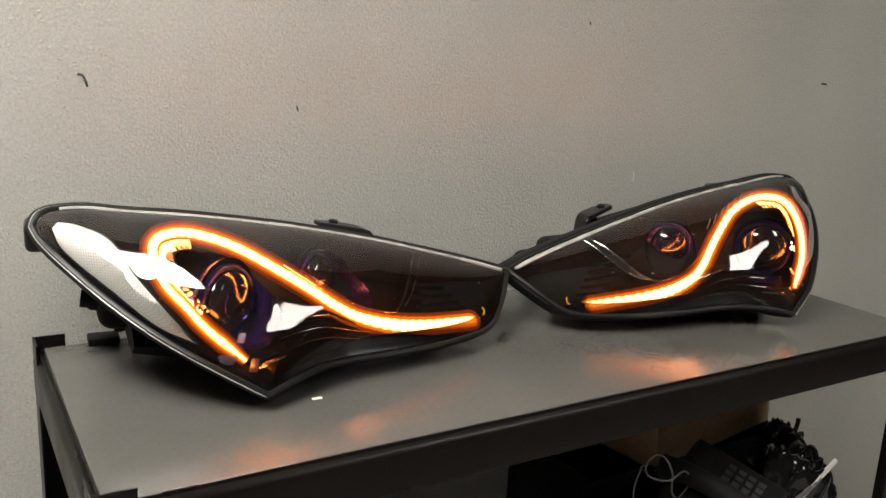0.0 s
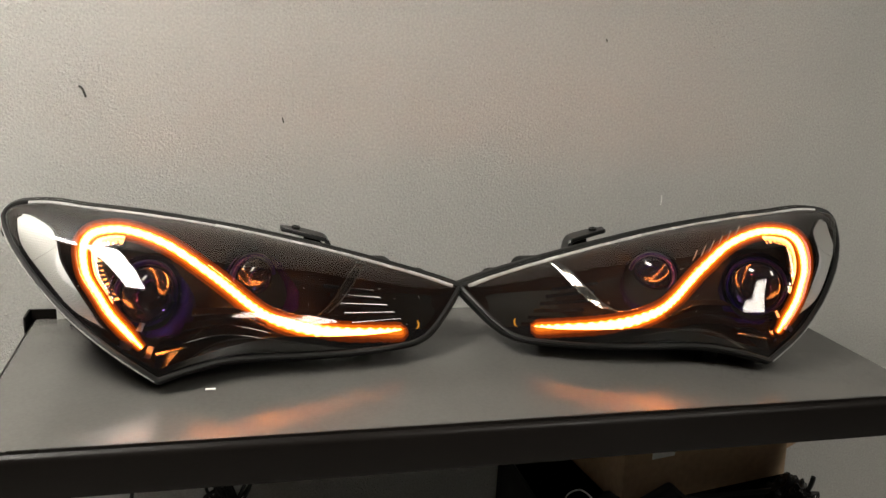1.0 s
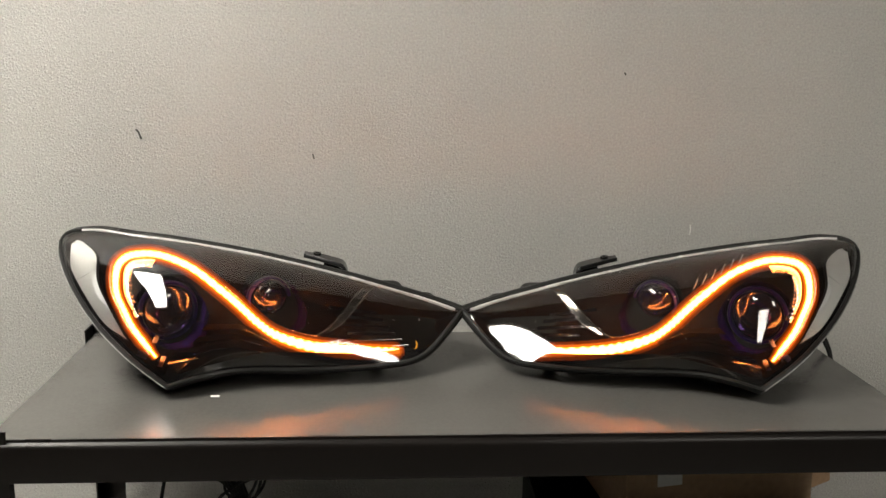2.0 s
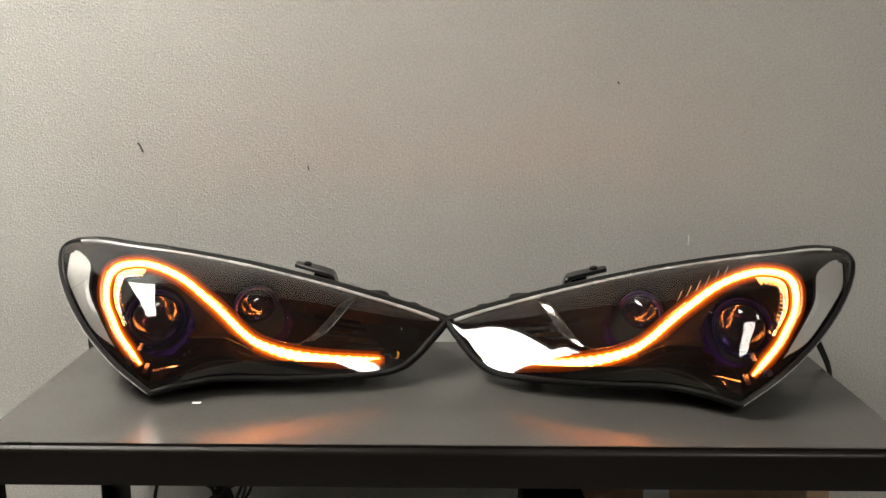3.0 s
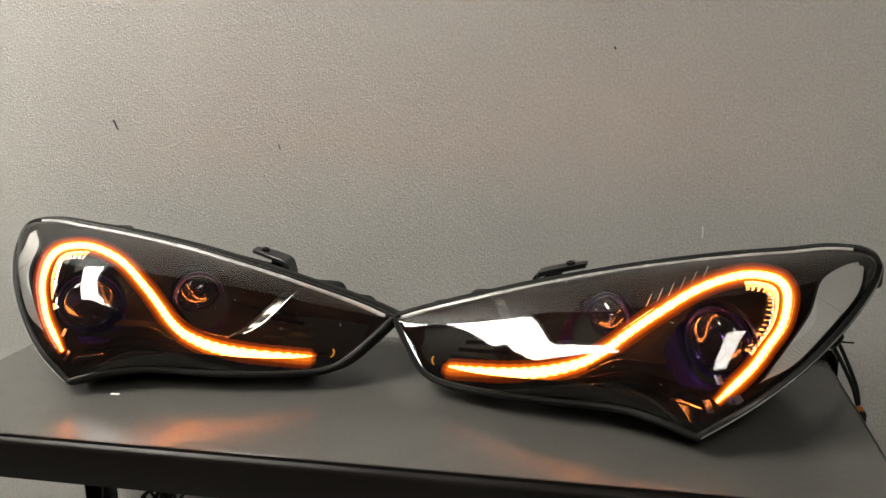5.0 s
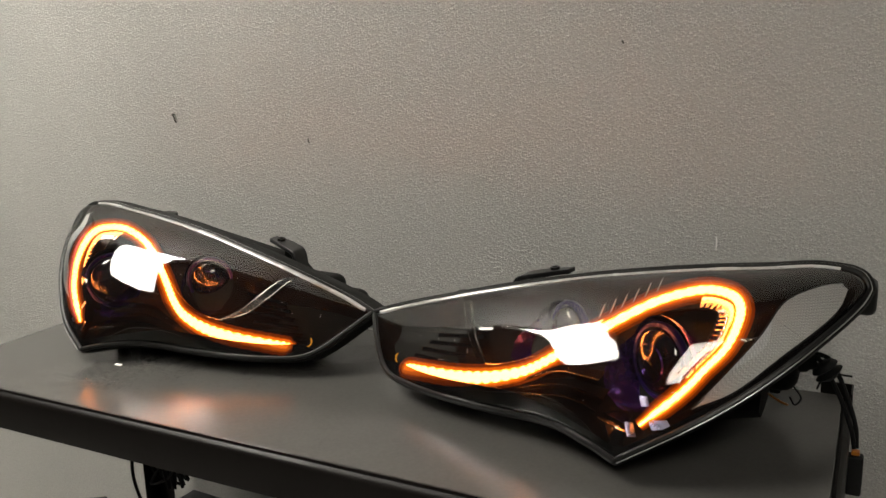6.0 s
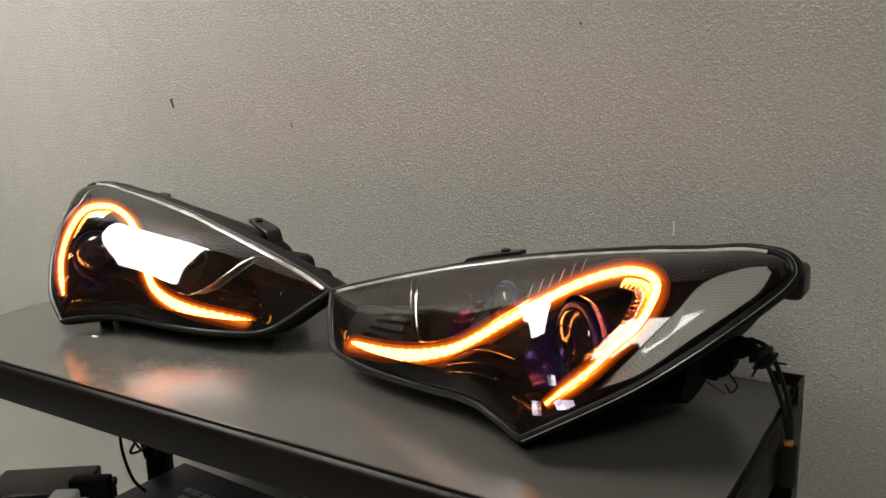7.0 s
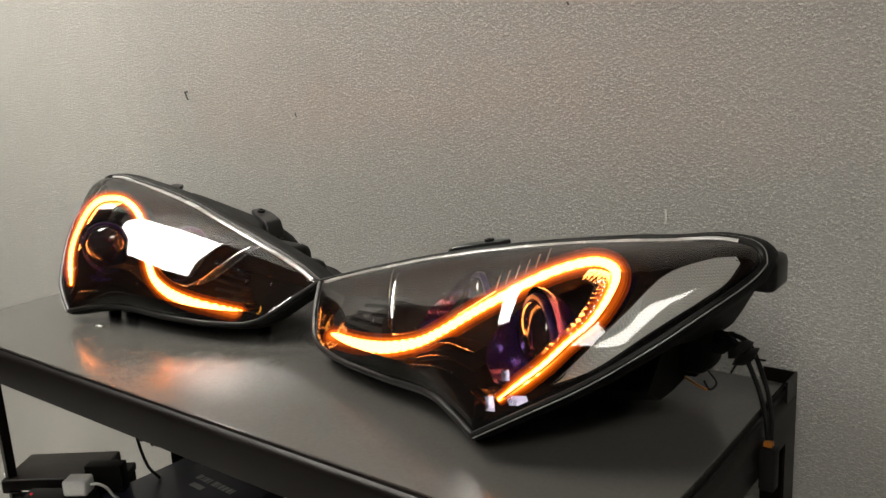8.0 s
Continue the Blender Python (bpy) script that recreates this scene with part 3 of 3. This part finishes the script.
        lo, hi = seam(LOWER, x), seam(UPPER, x)
        wide = min(.5, (.008 + .002 * ease(a * 2)) * (1 - .5 * ease((a - .8) / .2)) / max(.012, (hi - lo).length))
        return inside(x, wide * b, .0025)
    add("edge_mask", sheet(mask, 60, 5), GLOSS, lab="gloss black mask along the lens edge")

    def low_mask(a, b):
        x = .03 + (.405 - .03) * a
        lo, hi = seam(LOWER, x), seam(UPPER, x)
        return inside(x, min(.45, (.0184 - .0084 * ease((x - .25) / .09)) * ease((x - .038) / .052) / max(.02, (hi - lo).length)) * b, .0022)
    add("edge_mask", sheet(low_mask, 70, 5), GLOSS, lab="gloss black mask along the lens edge")
    # trim round the upper bay: along the strip, then up beside the nose bay
    low = spline([(.350, -.276, 1.035), (.322, -.287, 1.016), (.295, -.296, .998), (.262, -.303, .983), (.232, -.303, .973), (.212, -.296, .968)], 40)
    up = spline([(.212, -.296, .968), (.196, -.277, .976), (.180, -.256, .992), (.165, -.231, 1.009), (.156, -.214, 1.016)], 30)
    add("trim_line", tube(low, .0011, 6), CHROME, lab="thin chrome trim line")
    add("trim_line", tube(up, .0016, 8), SILVER_TRIM, lab="silver trim line")
    add("fin", sheet(lambda a, b: up[round(30 * a)] + Vector((-.016 * b, .004 + .012 * b, .001)), 30, 3), FIN, lab="polished dark fin")
    add("trim_line", tube([p + Vector((-.017, .012, .002)) for p in up], .0012, 6), SILVER_TRIM, lab="silver trim line")
    facing = Vector((-.207, -.603, .77)).normalized()
    for k in range(6):
        v = .22 + .085 * k
        row = [inside(.075 + .010 * k + .068 * i / 10, v, .020) for i in range(11)]
        run = row[-1] - row[0]
        run = run - run.dot(facing) * facing
        drop = facing.cross(run).normalized()
        drop = -drop if drop.z > 0 else drop
        blade = sheet(lambda a, b: row[0] + a * run + (.0056 - .0010 * a) * b * drop, 10, 2)
        louvre = add("louvre", blade, GLOSS, lab="gloss black louvre blade")
        add("louvre_edge", tube([row[0] + i / 10 * run for i in range(11)], .0007, 6), BLACK_CHROME, louvre, "thin black chrome edge")
    # lower ledge, bright line and blades below the strip
    edge = spline([(.404, -.378, .949), (.378, -.362, .950), (.347, -.342, .948), (.296, -.327, .945), (.250, -.324, .943), (.180, -.312, .939), (.095, -.284, .935)], 80)
    add("chamfer", sheet(lambda a, b: edge[round(80 * a)] + Vector((0, .0085 * math.sin(1.25 * b) - .001, .0072 * math.sin(1.5 * b) * (1 - .25 * b))) * (.5 + .5 * ease((a - .40) / .2)), 80, 6), CHROME, lab="narrow chrome chamfer under the strip")
    add("ridge", tube([p + Vector((0, -.0010, .0016 + .0016 * ease((k - 30) / 25))) for k, p in enumerate(edge[6:72])], lambda s: .0010 + .0010 * math.sin(math.pi * s), 10), CHROME, lab="thin polished ridge catching the amber light")
    add("lower_ledge", sheet(lambda a, b: edge[round(80 * a)] + Vector((0, .008 + .037 * b, .0052 + .002 * b)), 80, 4), GLOSS, lab="gloss black ledge under the strip")
    def lip(a, b):
        p = edge[round(80 * a)]
        q = seam(LOWER, p.x) + Vector((0, .004, .003))
        return p.lerp(q, b)
    add("lower_lip", sheet(lip, 80, 4), GLOSS)
    for v, d, x0 in ((.12, .012, .366), (.19, .016, .372), (.27, .020, .362)):
        line = spline([inside(x0, v, d), inside(x0 - .03, v - .005, d + .002), inside(x0 - .06, v - .02, d), inside(.270, v * .6, d - .003)], 24)
        add("blade", sheet(lambda a, b: line[round(24 * a)] + Vector((0, .026, .001)) * b * (1 - .45 * a), 24, 4), SATIN, lab="satin black blade")
        add("blade_edge", tube(line, lambda s: .0007 - .0003 * s, 6), BLACK_CHROME)
    for k in range(6 if side > 0 else 0):
        x = .342 + .013 * k
        a = Vector((x, -.264, 1.039 + .577 * (x - .353)))
        add("bezel_rib", tube([a, a + Vector((.003, 0, .008)), a + Vector((.006, .001, .016))], .0007, 6), CLEAR_EDGE)
    front, heart = Vector((-.10, -.94, .34)).normalized(), Vector((.432, -.300, 1.018))
    def visor(a, b):
        i = 43 + round(157 * a)
        p, d = path[i], (path[i + 1] - path[i - 1]).normalized()
        e = heart - p
        e = (e - e.dot(d) * d).normalized()
        bow = .0022 * math.sin(math.pi * b) + .0005 * math.sin(2 * math.pi * 21 * a) * b
        return p + (.0065 + .017 * b - bow) * e + (-.007 + .013 * b + bow) * front
    add("visor", sheet(visor, 157, 10), CHROME, lab="fluted chrome visor under the strip")
    add("visor_line", tube([visor(k / 88, 1) for k in range(89)], .0010, 6), RIM)
    # ribbed corner piece at the lowest point
    for k in range(5):
        a = Vector((.385 + .006 * k, -.366 - .002 * k, .944 - .001 * k))
        add("corner_rib", tube([a, a + Vector((.016, -.008, -.006))], .0011, 6), RIM)
    for corner_x, corner_v, wide, tall, lean in ((.410, .09, .009, .015, .41), (.438, .065, .020, .010, .36), (.421, .19, .008, .011, .30)):
        tilt = Vector((lean, -.76, .555)).normalized()
        c, e = inside(corner_x, corner_v, .006), Vector((1, .28, .10)).normalized()
        e = (e - e.dot(tilt) * tilt).normalized()
        g = tilt.cross(e).normalized()
        add("corner_facet", sheet(lambda a, b: c + wide * (a - .5 + .2 * b) * e - tall * (b - .5) * g + .0003 * math.sin(math.pi * a) * tilt, 6, 3), LILAC, lab="small pale lilac facet in the corner")

    # dust and small scratches on the lens
    rnd, dust = random.Random(11 + side), bmesh.new()
    for k in range(34):
        x, v, a, long = rnd.uniform(.05, .55), rnd.uniform(.12, .9), rnd.uniform(0, 6.3), rnd.choice((.0003, .0004, .0004, .0005, .0006, .0022))
        n, p = lens_normal(x, v), lens_at(x, v)
        if n.y > 0:
            n = -n
        e = n.orthogonal().normalized()
        e = math.cos(a) * e + math.sin(a) * n.cross(e)
        f = n.cross(e) * .00032
        p = p + .0003 * n
        dust.faces.new([dust.verts.new(q) for q in (p - long * e - f * .4, p + long * e - f, p + long * e + f * .4, p - long * e + f)])
    tagged(add("dust_specks", dust, PALE), "specks of dust and small scratches on the lens", kind="stuff")

    # mounting tabs on top of the housing
    def tab(points, width, thick, across):
        line, c = spline(points, 20), Vector(across).normalized() * width / 2
        rings = []
        for i, p in enumerate(line):
            d = (line[min(20, i + 1)] - line[max(0, i - 1)]).normalized()
            h = d.cross(c).normalized() * thick
            k = 1 - .35 * ease((i - 15) / 5)
            rings.append([p - k * c - h, p + k * c - h, p + k * c + h, p - k * c + h])
        b2 = loops(rings)
        bmesh.ops.bevel(b2, geom=b2.edges[:], offset=.0010, segments=1, affect="EDGES")
        return b2
    add("mounting_tab", tab([(.190, -.140, 1.008), (.192, -.139, 1.024), (.196, -.138, 1.034), (.204, -.136, 1.038), (.232, -.129, 1.043), (.262, -.122, 1.047)], .032, .0032, (.12, 1, 0)), TAB, lab="moulded mounting tab")
    add("tab_nut", lathe([(.003, -.001), (.0062, -.001), (.0068, .001), (.0062, .0035), (.0034, .0035), (.003, .002)], (.240, -.127, 1.048), (-.14, -.03, 1), 20), RIM)
    add("tab_web", loops([[Vector(q) + Vector((0, dy, 0)) for q in ((.180, -.138, 1.000), (.235, -.132, 1.006), (.228, -.130, 1.036), (.206, -.134, 1.032), (.190, -.138, 1.018))] for dy in (-.002, .002)]), HOUSING)
    add("mounting_tab", tab([(.488, -.152, 1.054), (.489, -.142, 1.066), (.493, -.130, 1.072), (.500, -.118, 1.073)], .034, .003, (1, 0, 0)), RIM)
    add("rear_cap", lathe([(1e-5, .03), (.035, .03), (.040, .024), (.042, 0), (.042, -.03)], (.40, -.100, .975), (.1, 1, 0), 32), HOUSING)
    if side < 0:
        add("lower_tab", box(.525, -.140, .906, .563, -.112, .916, .002), HOUSING)
    add("connector_block", box(.490, -.180, .936, .552, -.122, .996, .018, 4), HOUSING)
    add("connector_neck", lathe([(.010, -.004), (.0135, .0), (.0135, .010), (.011, .013), (.011, .022)], (.548, -.155, .972), (1, .1, .15), 18), HOUSING)
    add("housing_keel", loops([[Vector((x, y, z)) for y, z in ((-.30 + .34 * (x - .40), .945), (-.27 + .34 * (x - .40), .914 + .10 * (x - .40)), (-.20, .908 + .14 * (x - .40)), (-.14, .912 + .14 * (x - .40)), (-.12, .935), (-.13, .985), (-.20, 1.000))] for x in (.400, .430, .462, .494, .520)]), HOUSING, lab="matt black underside of the housing")
    add("bracket", box(.520, -.165, .930, .534, -.140, .952, .004, 2), HOUSING)
    for x, y in ((.14, -.215), (.36, -.315), (.40, -.325)):
        add("foot", lathe([(1e-5, 0), (.009, 0), (.010, .004), (.010, .03)], (x, y, TABLE + .0005), (0, 0, 1), 16), HOUSING)
    return t, add


headlamp_right, add_right = headlamp(1, pose(*BASE), "black car headlamp, clear lens, lit amber strip, cable hanging behind")
headlamp(-1, pose(-.2494, -.2376, .9485, .63, -.34, -5.36) @ pose(-.05, .01, -.047), "black car headlamp, clear lens, lit amber strip, beside its twin")

# loom out of the back of one lamp, over the rack's edge
for dx, dy in ((0, 0), (.010, .006)):
    line = spline([(.556 + dx, -.165 + dy, .986), (.572 + dx, -.158 + dy, .978), (.584 + dx * .9, -.156 + dy, .960), (.600 + dx * .7, -.162 + dy * .8, .930), (.611 + dx * .5, -.172 + dy * .6, .905), (.6165 + dx * .2, -.179 + dy * .3, .884)], 40)
    add_right("cable", tube(line, .0027, 8), RUBBER, lab="black rubber cable")
add_right("grommet", lathe([(.004, -.010), (.012, -.008), (.016, -.002), (.010, .002), (.017, .006), (.008, .012), (.004, .013)], (.580, -.157, .967), (.45, .05, -.6), 20), RUBBER, lab="ribbed rubber grommet")
for k in range(3):
    a = 2.1 * k
    add_right("tie_tail", tube([Vector((.582, -.157, .965)), Vector((.582 + .016 * math.cos(a), -.165, .965 + .017 * math.sin(a))), Vector((.584 + .024 * math.cos(a), -.168, .966 + .024 * math.sin(a)))], .0012, 6), RUBBER)
add_right("clip", box(.6135, -.186, .8785, .6225, -.177, .8835, .0012), AMBER, lab="orange locking clip")
add_right("plug", box(.610, -.189, .830, .627, -.172, .8778, .003), RUBBER, lab="black plug")
add_right("wire_end", tube(spline([(.520, -.165, .930), (.532, -.158, .920), (.541, -.152, .914)], 10), .0014, 6), AMBER)
add_right("wire_end", tube(spline([(.548, -.17, .945), (.556, -.165, .930), (.550, -.168, .922), (.544, -.17, .932)], 14), .0012, 6), RUBBER)


# ---- marks on the wall ----
def wall_mark(name, points, r, material, label, category):
    x, _, z = points[0]
    t = tagged(thing(name, x, 0, z), label, category)
    part("mark", tube([Vector(p) - Vector((x, 0, z)) for p in spline(points, 12)], r, 6), material, t)


wall_mark("bent_nail", [(-.533, .002, 1.236), (-.532, -.006, 1.237), (-.528, -.008, 1.234), (-.525, -.008, 1.226), (-.524, -.006, 1.222)], .0016, DARKCHIP, "small dark bent nail sticking out of the wall", "nail")
wall_mark("scuff", [(.426, .0005, 1.080), (.4265, -.0006, 1.070), (.426, .0005, 1.062)], .0011, PALE, "thin pale scuff in the wall paint", "scuff")
wall_mark("nail", [(.937, .002, 1.251), (.938, -.006, 1.251), (.939, -.010, 1.250)], .0022, DARKCHIP, "small dark nail in the wall", "nail")
wall_mark("chip", [(-.241, .0004, 1.199), (-.240, -.0006, 1.195), (-.239, .0004, 1.191)], .0011, DARKCHIP, "small dark chip in the wall paint", "paint chip")
wall_mark("chip", [(.290, .0004, 1.344), (.291, -.0006, 1.342), (.292, .0004, 1.340)], .0013, DARKCHIP, "tiny dark chip in the wall paint", "paint chip")
tagged(part("paint_flake", box(-.356, -.352, TABLE, -.344, -.347, TABLE + .0008, .0003, 1), PALE), "small white paint flake on the shelf board", "paint flake")
tagged(part("crumb", box(.158, -.272, TABLE, .162, -.269, TABLE + .001, .0003, 1), DARKCHIP), "tiny dark crumb on the shelf board", "crumb")

# ---- clutter on the lower shelf ----
LOW = 0.4392


def carton():
    """An opened brown carton with a flap hanging out, pushed in under the upper shelf."""
    t = tagged(thing("cardboard_box", .40, -.18, .655), "open brown cardboard box with a hanging flap and white label", "cardboard box")
    t.rotation_euler = (0, radians(-3), radians(6))
    x, y, z, k = .155, .098, .165, .004
    part("base", box(-x, -y, 0, x, y, k), CARD, t)
    for x0, y0, x1, y1 in ((-x, -y, x, -y + k), (-x, y - k, x, y), (-x, -y + k, -x + k, y - k), (x - k, -y + k, x, y - k)):
        part("side", box(x0, y0, k, x1, y1, z), CARD, t)
    f = part("flap", box(0, -.002, -.135, .050, .002, 0, .001, 1), CARD_DARK, t, "dark inner face of the flap")
    f.matrix_basis = pose(x + .001, -.070, z - .01, 0, -5, 14)
    part("label", box(-.105, -y - .0012, .075, -.065, -y - .0002, .100), WHITE_PLASTIC, t, "small white paper label")
    return t


carton()


def crate(x0, y0, x1, y1, top):
    t = tagged(thing("plastic_crate", (x0 + x1) / 2, (y0 + y1) / 2, LOW), "black plastic storage crate filled with bags and cables", "storage crate")
    w, d, h, k = (x1 - x0) / 2, (y1 - y0) / 2, top - LOW, .004
    part("base", box(-w, -d, 0, w, d, k), HOUSING, t)
    for a, b, c, e in ((-w, -d, w, -d + k), (-w, d - k, w, d), (-w, -d + k, -w + k, d - k), (w - k, -d + k, w, d - k)):
        part("side", box(a, b, k, c, e, h), HOUSING, t)
    part("lip", tube([Vector(p) for p in ((-w, -d, h), (w, -d, h), (w, d, h), (-w, d, h))], .005, 6, closed=True), HOUSING, t)


crate(.13, -.29, .575, -.075, .652)


def bag(x, y, z, rx, ry, rz, seed, label):
    """A crumpled polythene bag: a ball pushed about by folds."""
    bm = bmesh.new()
    bmesh.ops.create_icosphere(bm, subdivisions=5, radius=1)
    for v in bm.verts:
        p = v.co.copy()
        o = Vector((seed * 7.1, seed * 3.3, seed))
        fold = noise.turbulence(p * 1.6 + o, 4, True) - .5
        crease = abs(noise.noise(p * 4.2 + o)) + .5 * abs(noise.noise(p * 9 + o))
        v.co = p * (1 + .32 * fold - .22 * crease)
        v.co = Vector((v.co.x * rx, v.co.y * ry, max(-.55, v.co.z) * rz))
    low = min(v.co.z for v in bm.verts)
    for v in bm.verts:
        v.co.z -= low
    ob = part("plastic_bag", bm, BAG, None, angle=30)
    ob.location = (x, y, z)
    return tagged(ob, label, "plastic bag", "bags on the lower shelf")


bag(.47, -.375, LOW, .13, .085, .16, 1, "crumpled shiny black plastic bag on the lower shelf")
bag(.28, -.385, LOW, .12, .075, .145, 2, "crumpled shiny black plastic bag beside a desk phone")
bag(.13, -.36, LOW, .09, .08, .13, 3, "small crumpled black plastic bag on the lower shelf")
bag(.555, -.30, .55, .06, .06, .085, 4, "black bag bulging over the crate's edge")


def desk_phone():
    """A dark desk phone leaning on the bags, with its keypad and handset."""
    t = tagged(thing("desk_phone", .27, -.415, .655), "dark grey desk phone lying on black bags", "telephone")
    t.rotation_euler = (radians(18), radians(-6), radians(24))
    part("body", box(-.08, -.075, 0, .08, .075, .028, .008, 3), HOUSING, t)
    for i in range(4):
        for j in range(3):
            part("key", box(.005 + .018 * j, -.045 + .016 * i, .028, .018 + .018 * j, -.034 + .016 * i, .0315, .001, 1), GREY_DARK, t)
    part("handset", tube(spline([(-.055, -.085, .034), (-.055, -.05, .050), (-.055, 0, .054), (-.055, .05, .050), (-.055, .085, .034)], 20), lambda s: .016 + .006 * abs(2 * s - 1) ** 3, 12), HOUSING, t)
    part("screen", box(.0, .035, .028, .065, .062, .0295), GLOSS, t)


desk_phone()


def loose_cable(name, points, r, material, label, category="cable"):
    t = tagged(part(name, tube(spline(points, 70), r, 7), material), label, category)
    return t


loose_cable("thin_cable", [(.225, -.42, .66), (.165, -.42, .69), (.150, -.425, .735), (.125, -.425, .765), (.105, -.42, .757), (.110, -.42, .735), (.145, -.425, .722), (.180, -.42, .726), (.195, -.42, .705), (.17, -.415, .675), (.13, -.41, .655)], .0013, GREY_PLASTIC, "thin grey looped wire over the black bags")
loose_cable("thin_cable", [(.085, -.43, .76), (.075, -.43, .73), (.08, -.43, .70), (.10, -.425, .675), (.12, -.42, .655)], .0011, GREY_PLASTIC, "thin grey wire hanging over the bags")
loose_cable("clear_strip", [(.430, -.43, .615), (.455, -.432, .635), (.487, -.432, .655), (.520, -.43, .672)], .004, WHITE_PLASTIC, "pale plastic strip sticking out of the bags", "plastic strip")
for k in range(4):
    loose_cable("cable_tie", [(.37 + .015 * k, -.445, .622 + .004 * k), (.40 + .015 * k, -.447, .640 + .003 * k), (.43 + .012 * k, -.445, .648 + .004 * k)], .0012, GREY_PLASTIC, "thin pale tie on the black bags", "cable tie")
loose_cable("antenna", [(.56, -.31, .62), (.572, -.312, .655), (.578, -.312, .672), (.580, -.312, .684)], .004, RUBBER, "short black rubber antenna above the bags", "antenna")


def navy_box():
    """A low navy carton with silver print on its lid; the print is only bars."""
    t = tagged(thing("navy_box", -.335, -.235, LOW), "dark navy cardboard box with silver printing on top", "cardboard box")
    t.rotation_euler = (0, 0, radians(-3))
    part("base", box(-.118, -.10, 0, .118, .10, .10, .002), NAVY, t)
    part("lid", box(-.121, -.103, .10, .121, .103, .132, .0025), NAVY, t, "navy lid with silver print")
    lid = .1322
    for k, (x, w) in enumerate(((-.035, .011), (-.020, .004), (-.013, .008), (-.002, .004), (.010, .012), (.024, .003), (.030, .008), (.041, .008), (.052, .008), (.063, .004))):
        part("print_bar", box(x, .030, lid, x + w, .044, lid + .0004), SILVER_INK, t)
    part("print_mark", box(-.022, .008, lid, .012, .020, lid + .0004), SILVER_INK, t)


navy_box()


def device_stack():
    t = tagged(thing("router", -.575, -.335, .572), "flat black router resting on a black box", "router")
    t.rotation_euler = (radians(-2), 0, radians(36))
    part("body", box(-.085, -.055, 0, .085, .055, .026, .004, 3), STEEL, t)
    part("edge_strip", box(-.07, -.0562, .004, .07, -.055, .007), CHROME, t, "thin bright front edge")
    b = tagged(thing("black_box", -.565, -.325, LOW), "plain black cardboard box under the router", "box")
    b.rotation_euler = (0, 0, radians(36))
    part("body", box(-.075, -.058, 0, .095, .052, .118, .003), HOUSING, b)
    part("lid", box(-.077, -.060, .118, .097, .054, .1325, .003), HOUSING, b)
    c = tagged(thing("black_box", -.475, -.372, LOW), "plain black cardboard box carrying a power strip", "box")
    c.rotation_euler = (0, 0, radians(33))
    part("body", box(-.082, -.050, 0, .070, .058, .118, .003), HOUSING, c)
    part("lid", box(-.084, -.052, .118, .072, .060, .130, .003), HOUSING, c)
    part("divider", box(.006, .034, .1302, .072, .060, .182, .002), HOUSING, c)
    q = tagged(thing("power_strip", -.482, -.392, LOW + .1302), "black power strip with a red light on a black box", "power strip")
    q.rotation_euler = (0, 0, radians(33))
    part("body", box(-.060, -.022, 0, .060, .022, .028, .005), RUBBER, q)
    part("indicator", box(-.050, -.006, .028, -.045, -.001, .0305, .001, 1), RED_LIGHT, q, "small red light")
    p = tagged(thing("power_adapter", -.452, -.372, LOW + .1587), "white plastic power adapter plugged into a power strip", "power adapter")
    p.rotation_euler = (0, 0, radians(33))
    part("body", box(-.021, -.016, 0, .021, .016, .028, .005, 3), WHITE_PLASTIC, p)
    part("lead", tube(spline([(.020, 0, .014), (.034, .0, .016), (.046, .004, .006), (.052, .01, -.010), (.058, .02, -.026)], 30), .0026, 7), WHITE_PLASTIC, p)


device_stack()
loose_cable("white_cable", [(-.66, -.40, .585), (-.645, -.385, .592), (-.63, -.372, .590), (-.622, -.365, .585)], .0028, WHITE_PLASTIC, "white cable plugged into the router")
loose_cable("black_cable", [(-.43, -.17, .86), (-.44, -.20, .80), (-.455, -.24, .72), (-.46, -.25, .66), (-.44, -.25, .60), (-.42, -.24, .573)], .0028, RUBBER, "black cable hanging down behind the shelf beam")


def cable_bundle(x, y, z):
    """A hank of black wires tied in the middle, hanging under the upper shelf."""
    t = tagged(thing("cable_bundle", x, y, z), "tied hank of black wires hanging under the shelf", "cable bundle")
    rnd = random.Random(5)
    for k in range(14):
        a, b = rnd.uniform(-.03, .03), rnd.uniform(-.02, .02)
        w = rnd.uniform(.018, .042)
        pts = [(a * .3, b * .3, .10), (a * .4, b * .5, .055), (w * rnd.choice((-1, 1)), b, .02), (a, b, -.03), (-w * rnd.choice((-1, 1)) * .7, b, -.055), (a * .3, b * .4, .0), (a * .2, b * .3, .05)]
        part("wire", tube(spline(pts, 40), .0022, 6), RUBBER, t)
    part("tie", lathe([(.010, -.004), (.012, 0), (.010, .004)], (0, 0, .055), (0, 0, 1), 16), WHITE_PLASTIC, t)


cable_bundle(-.335, -.285, .745)
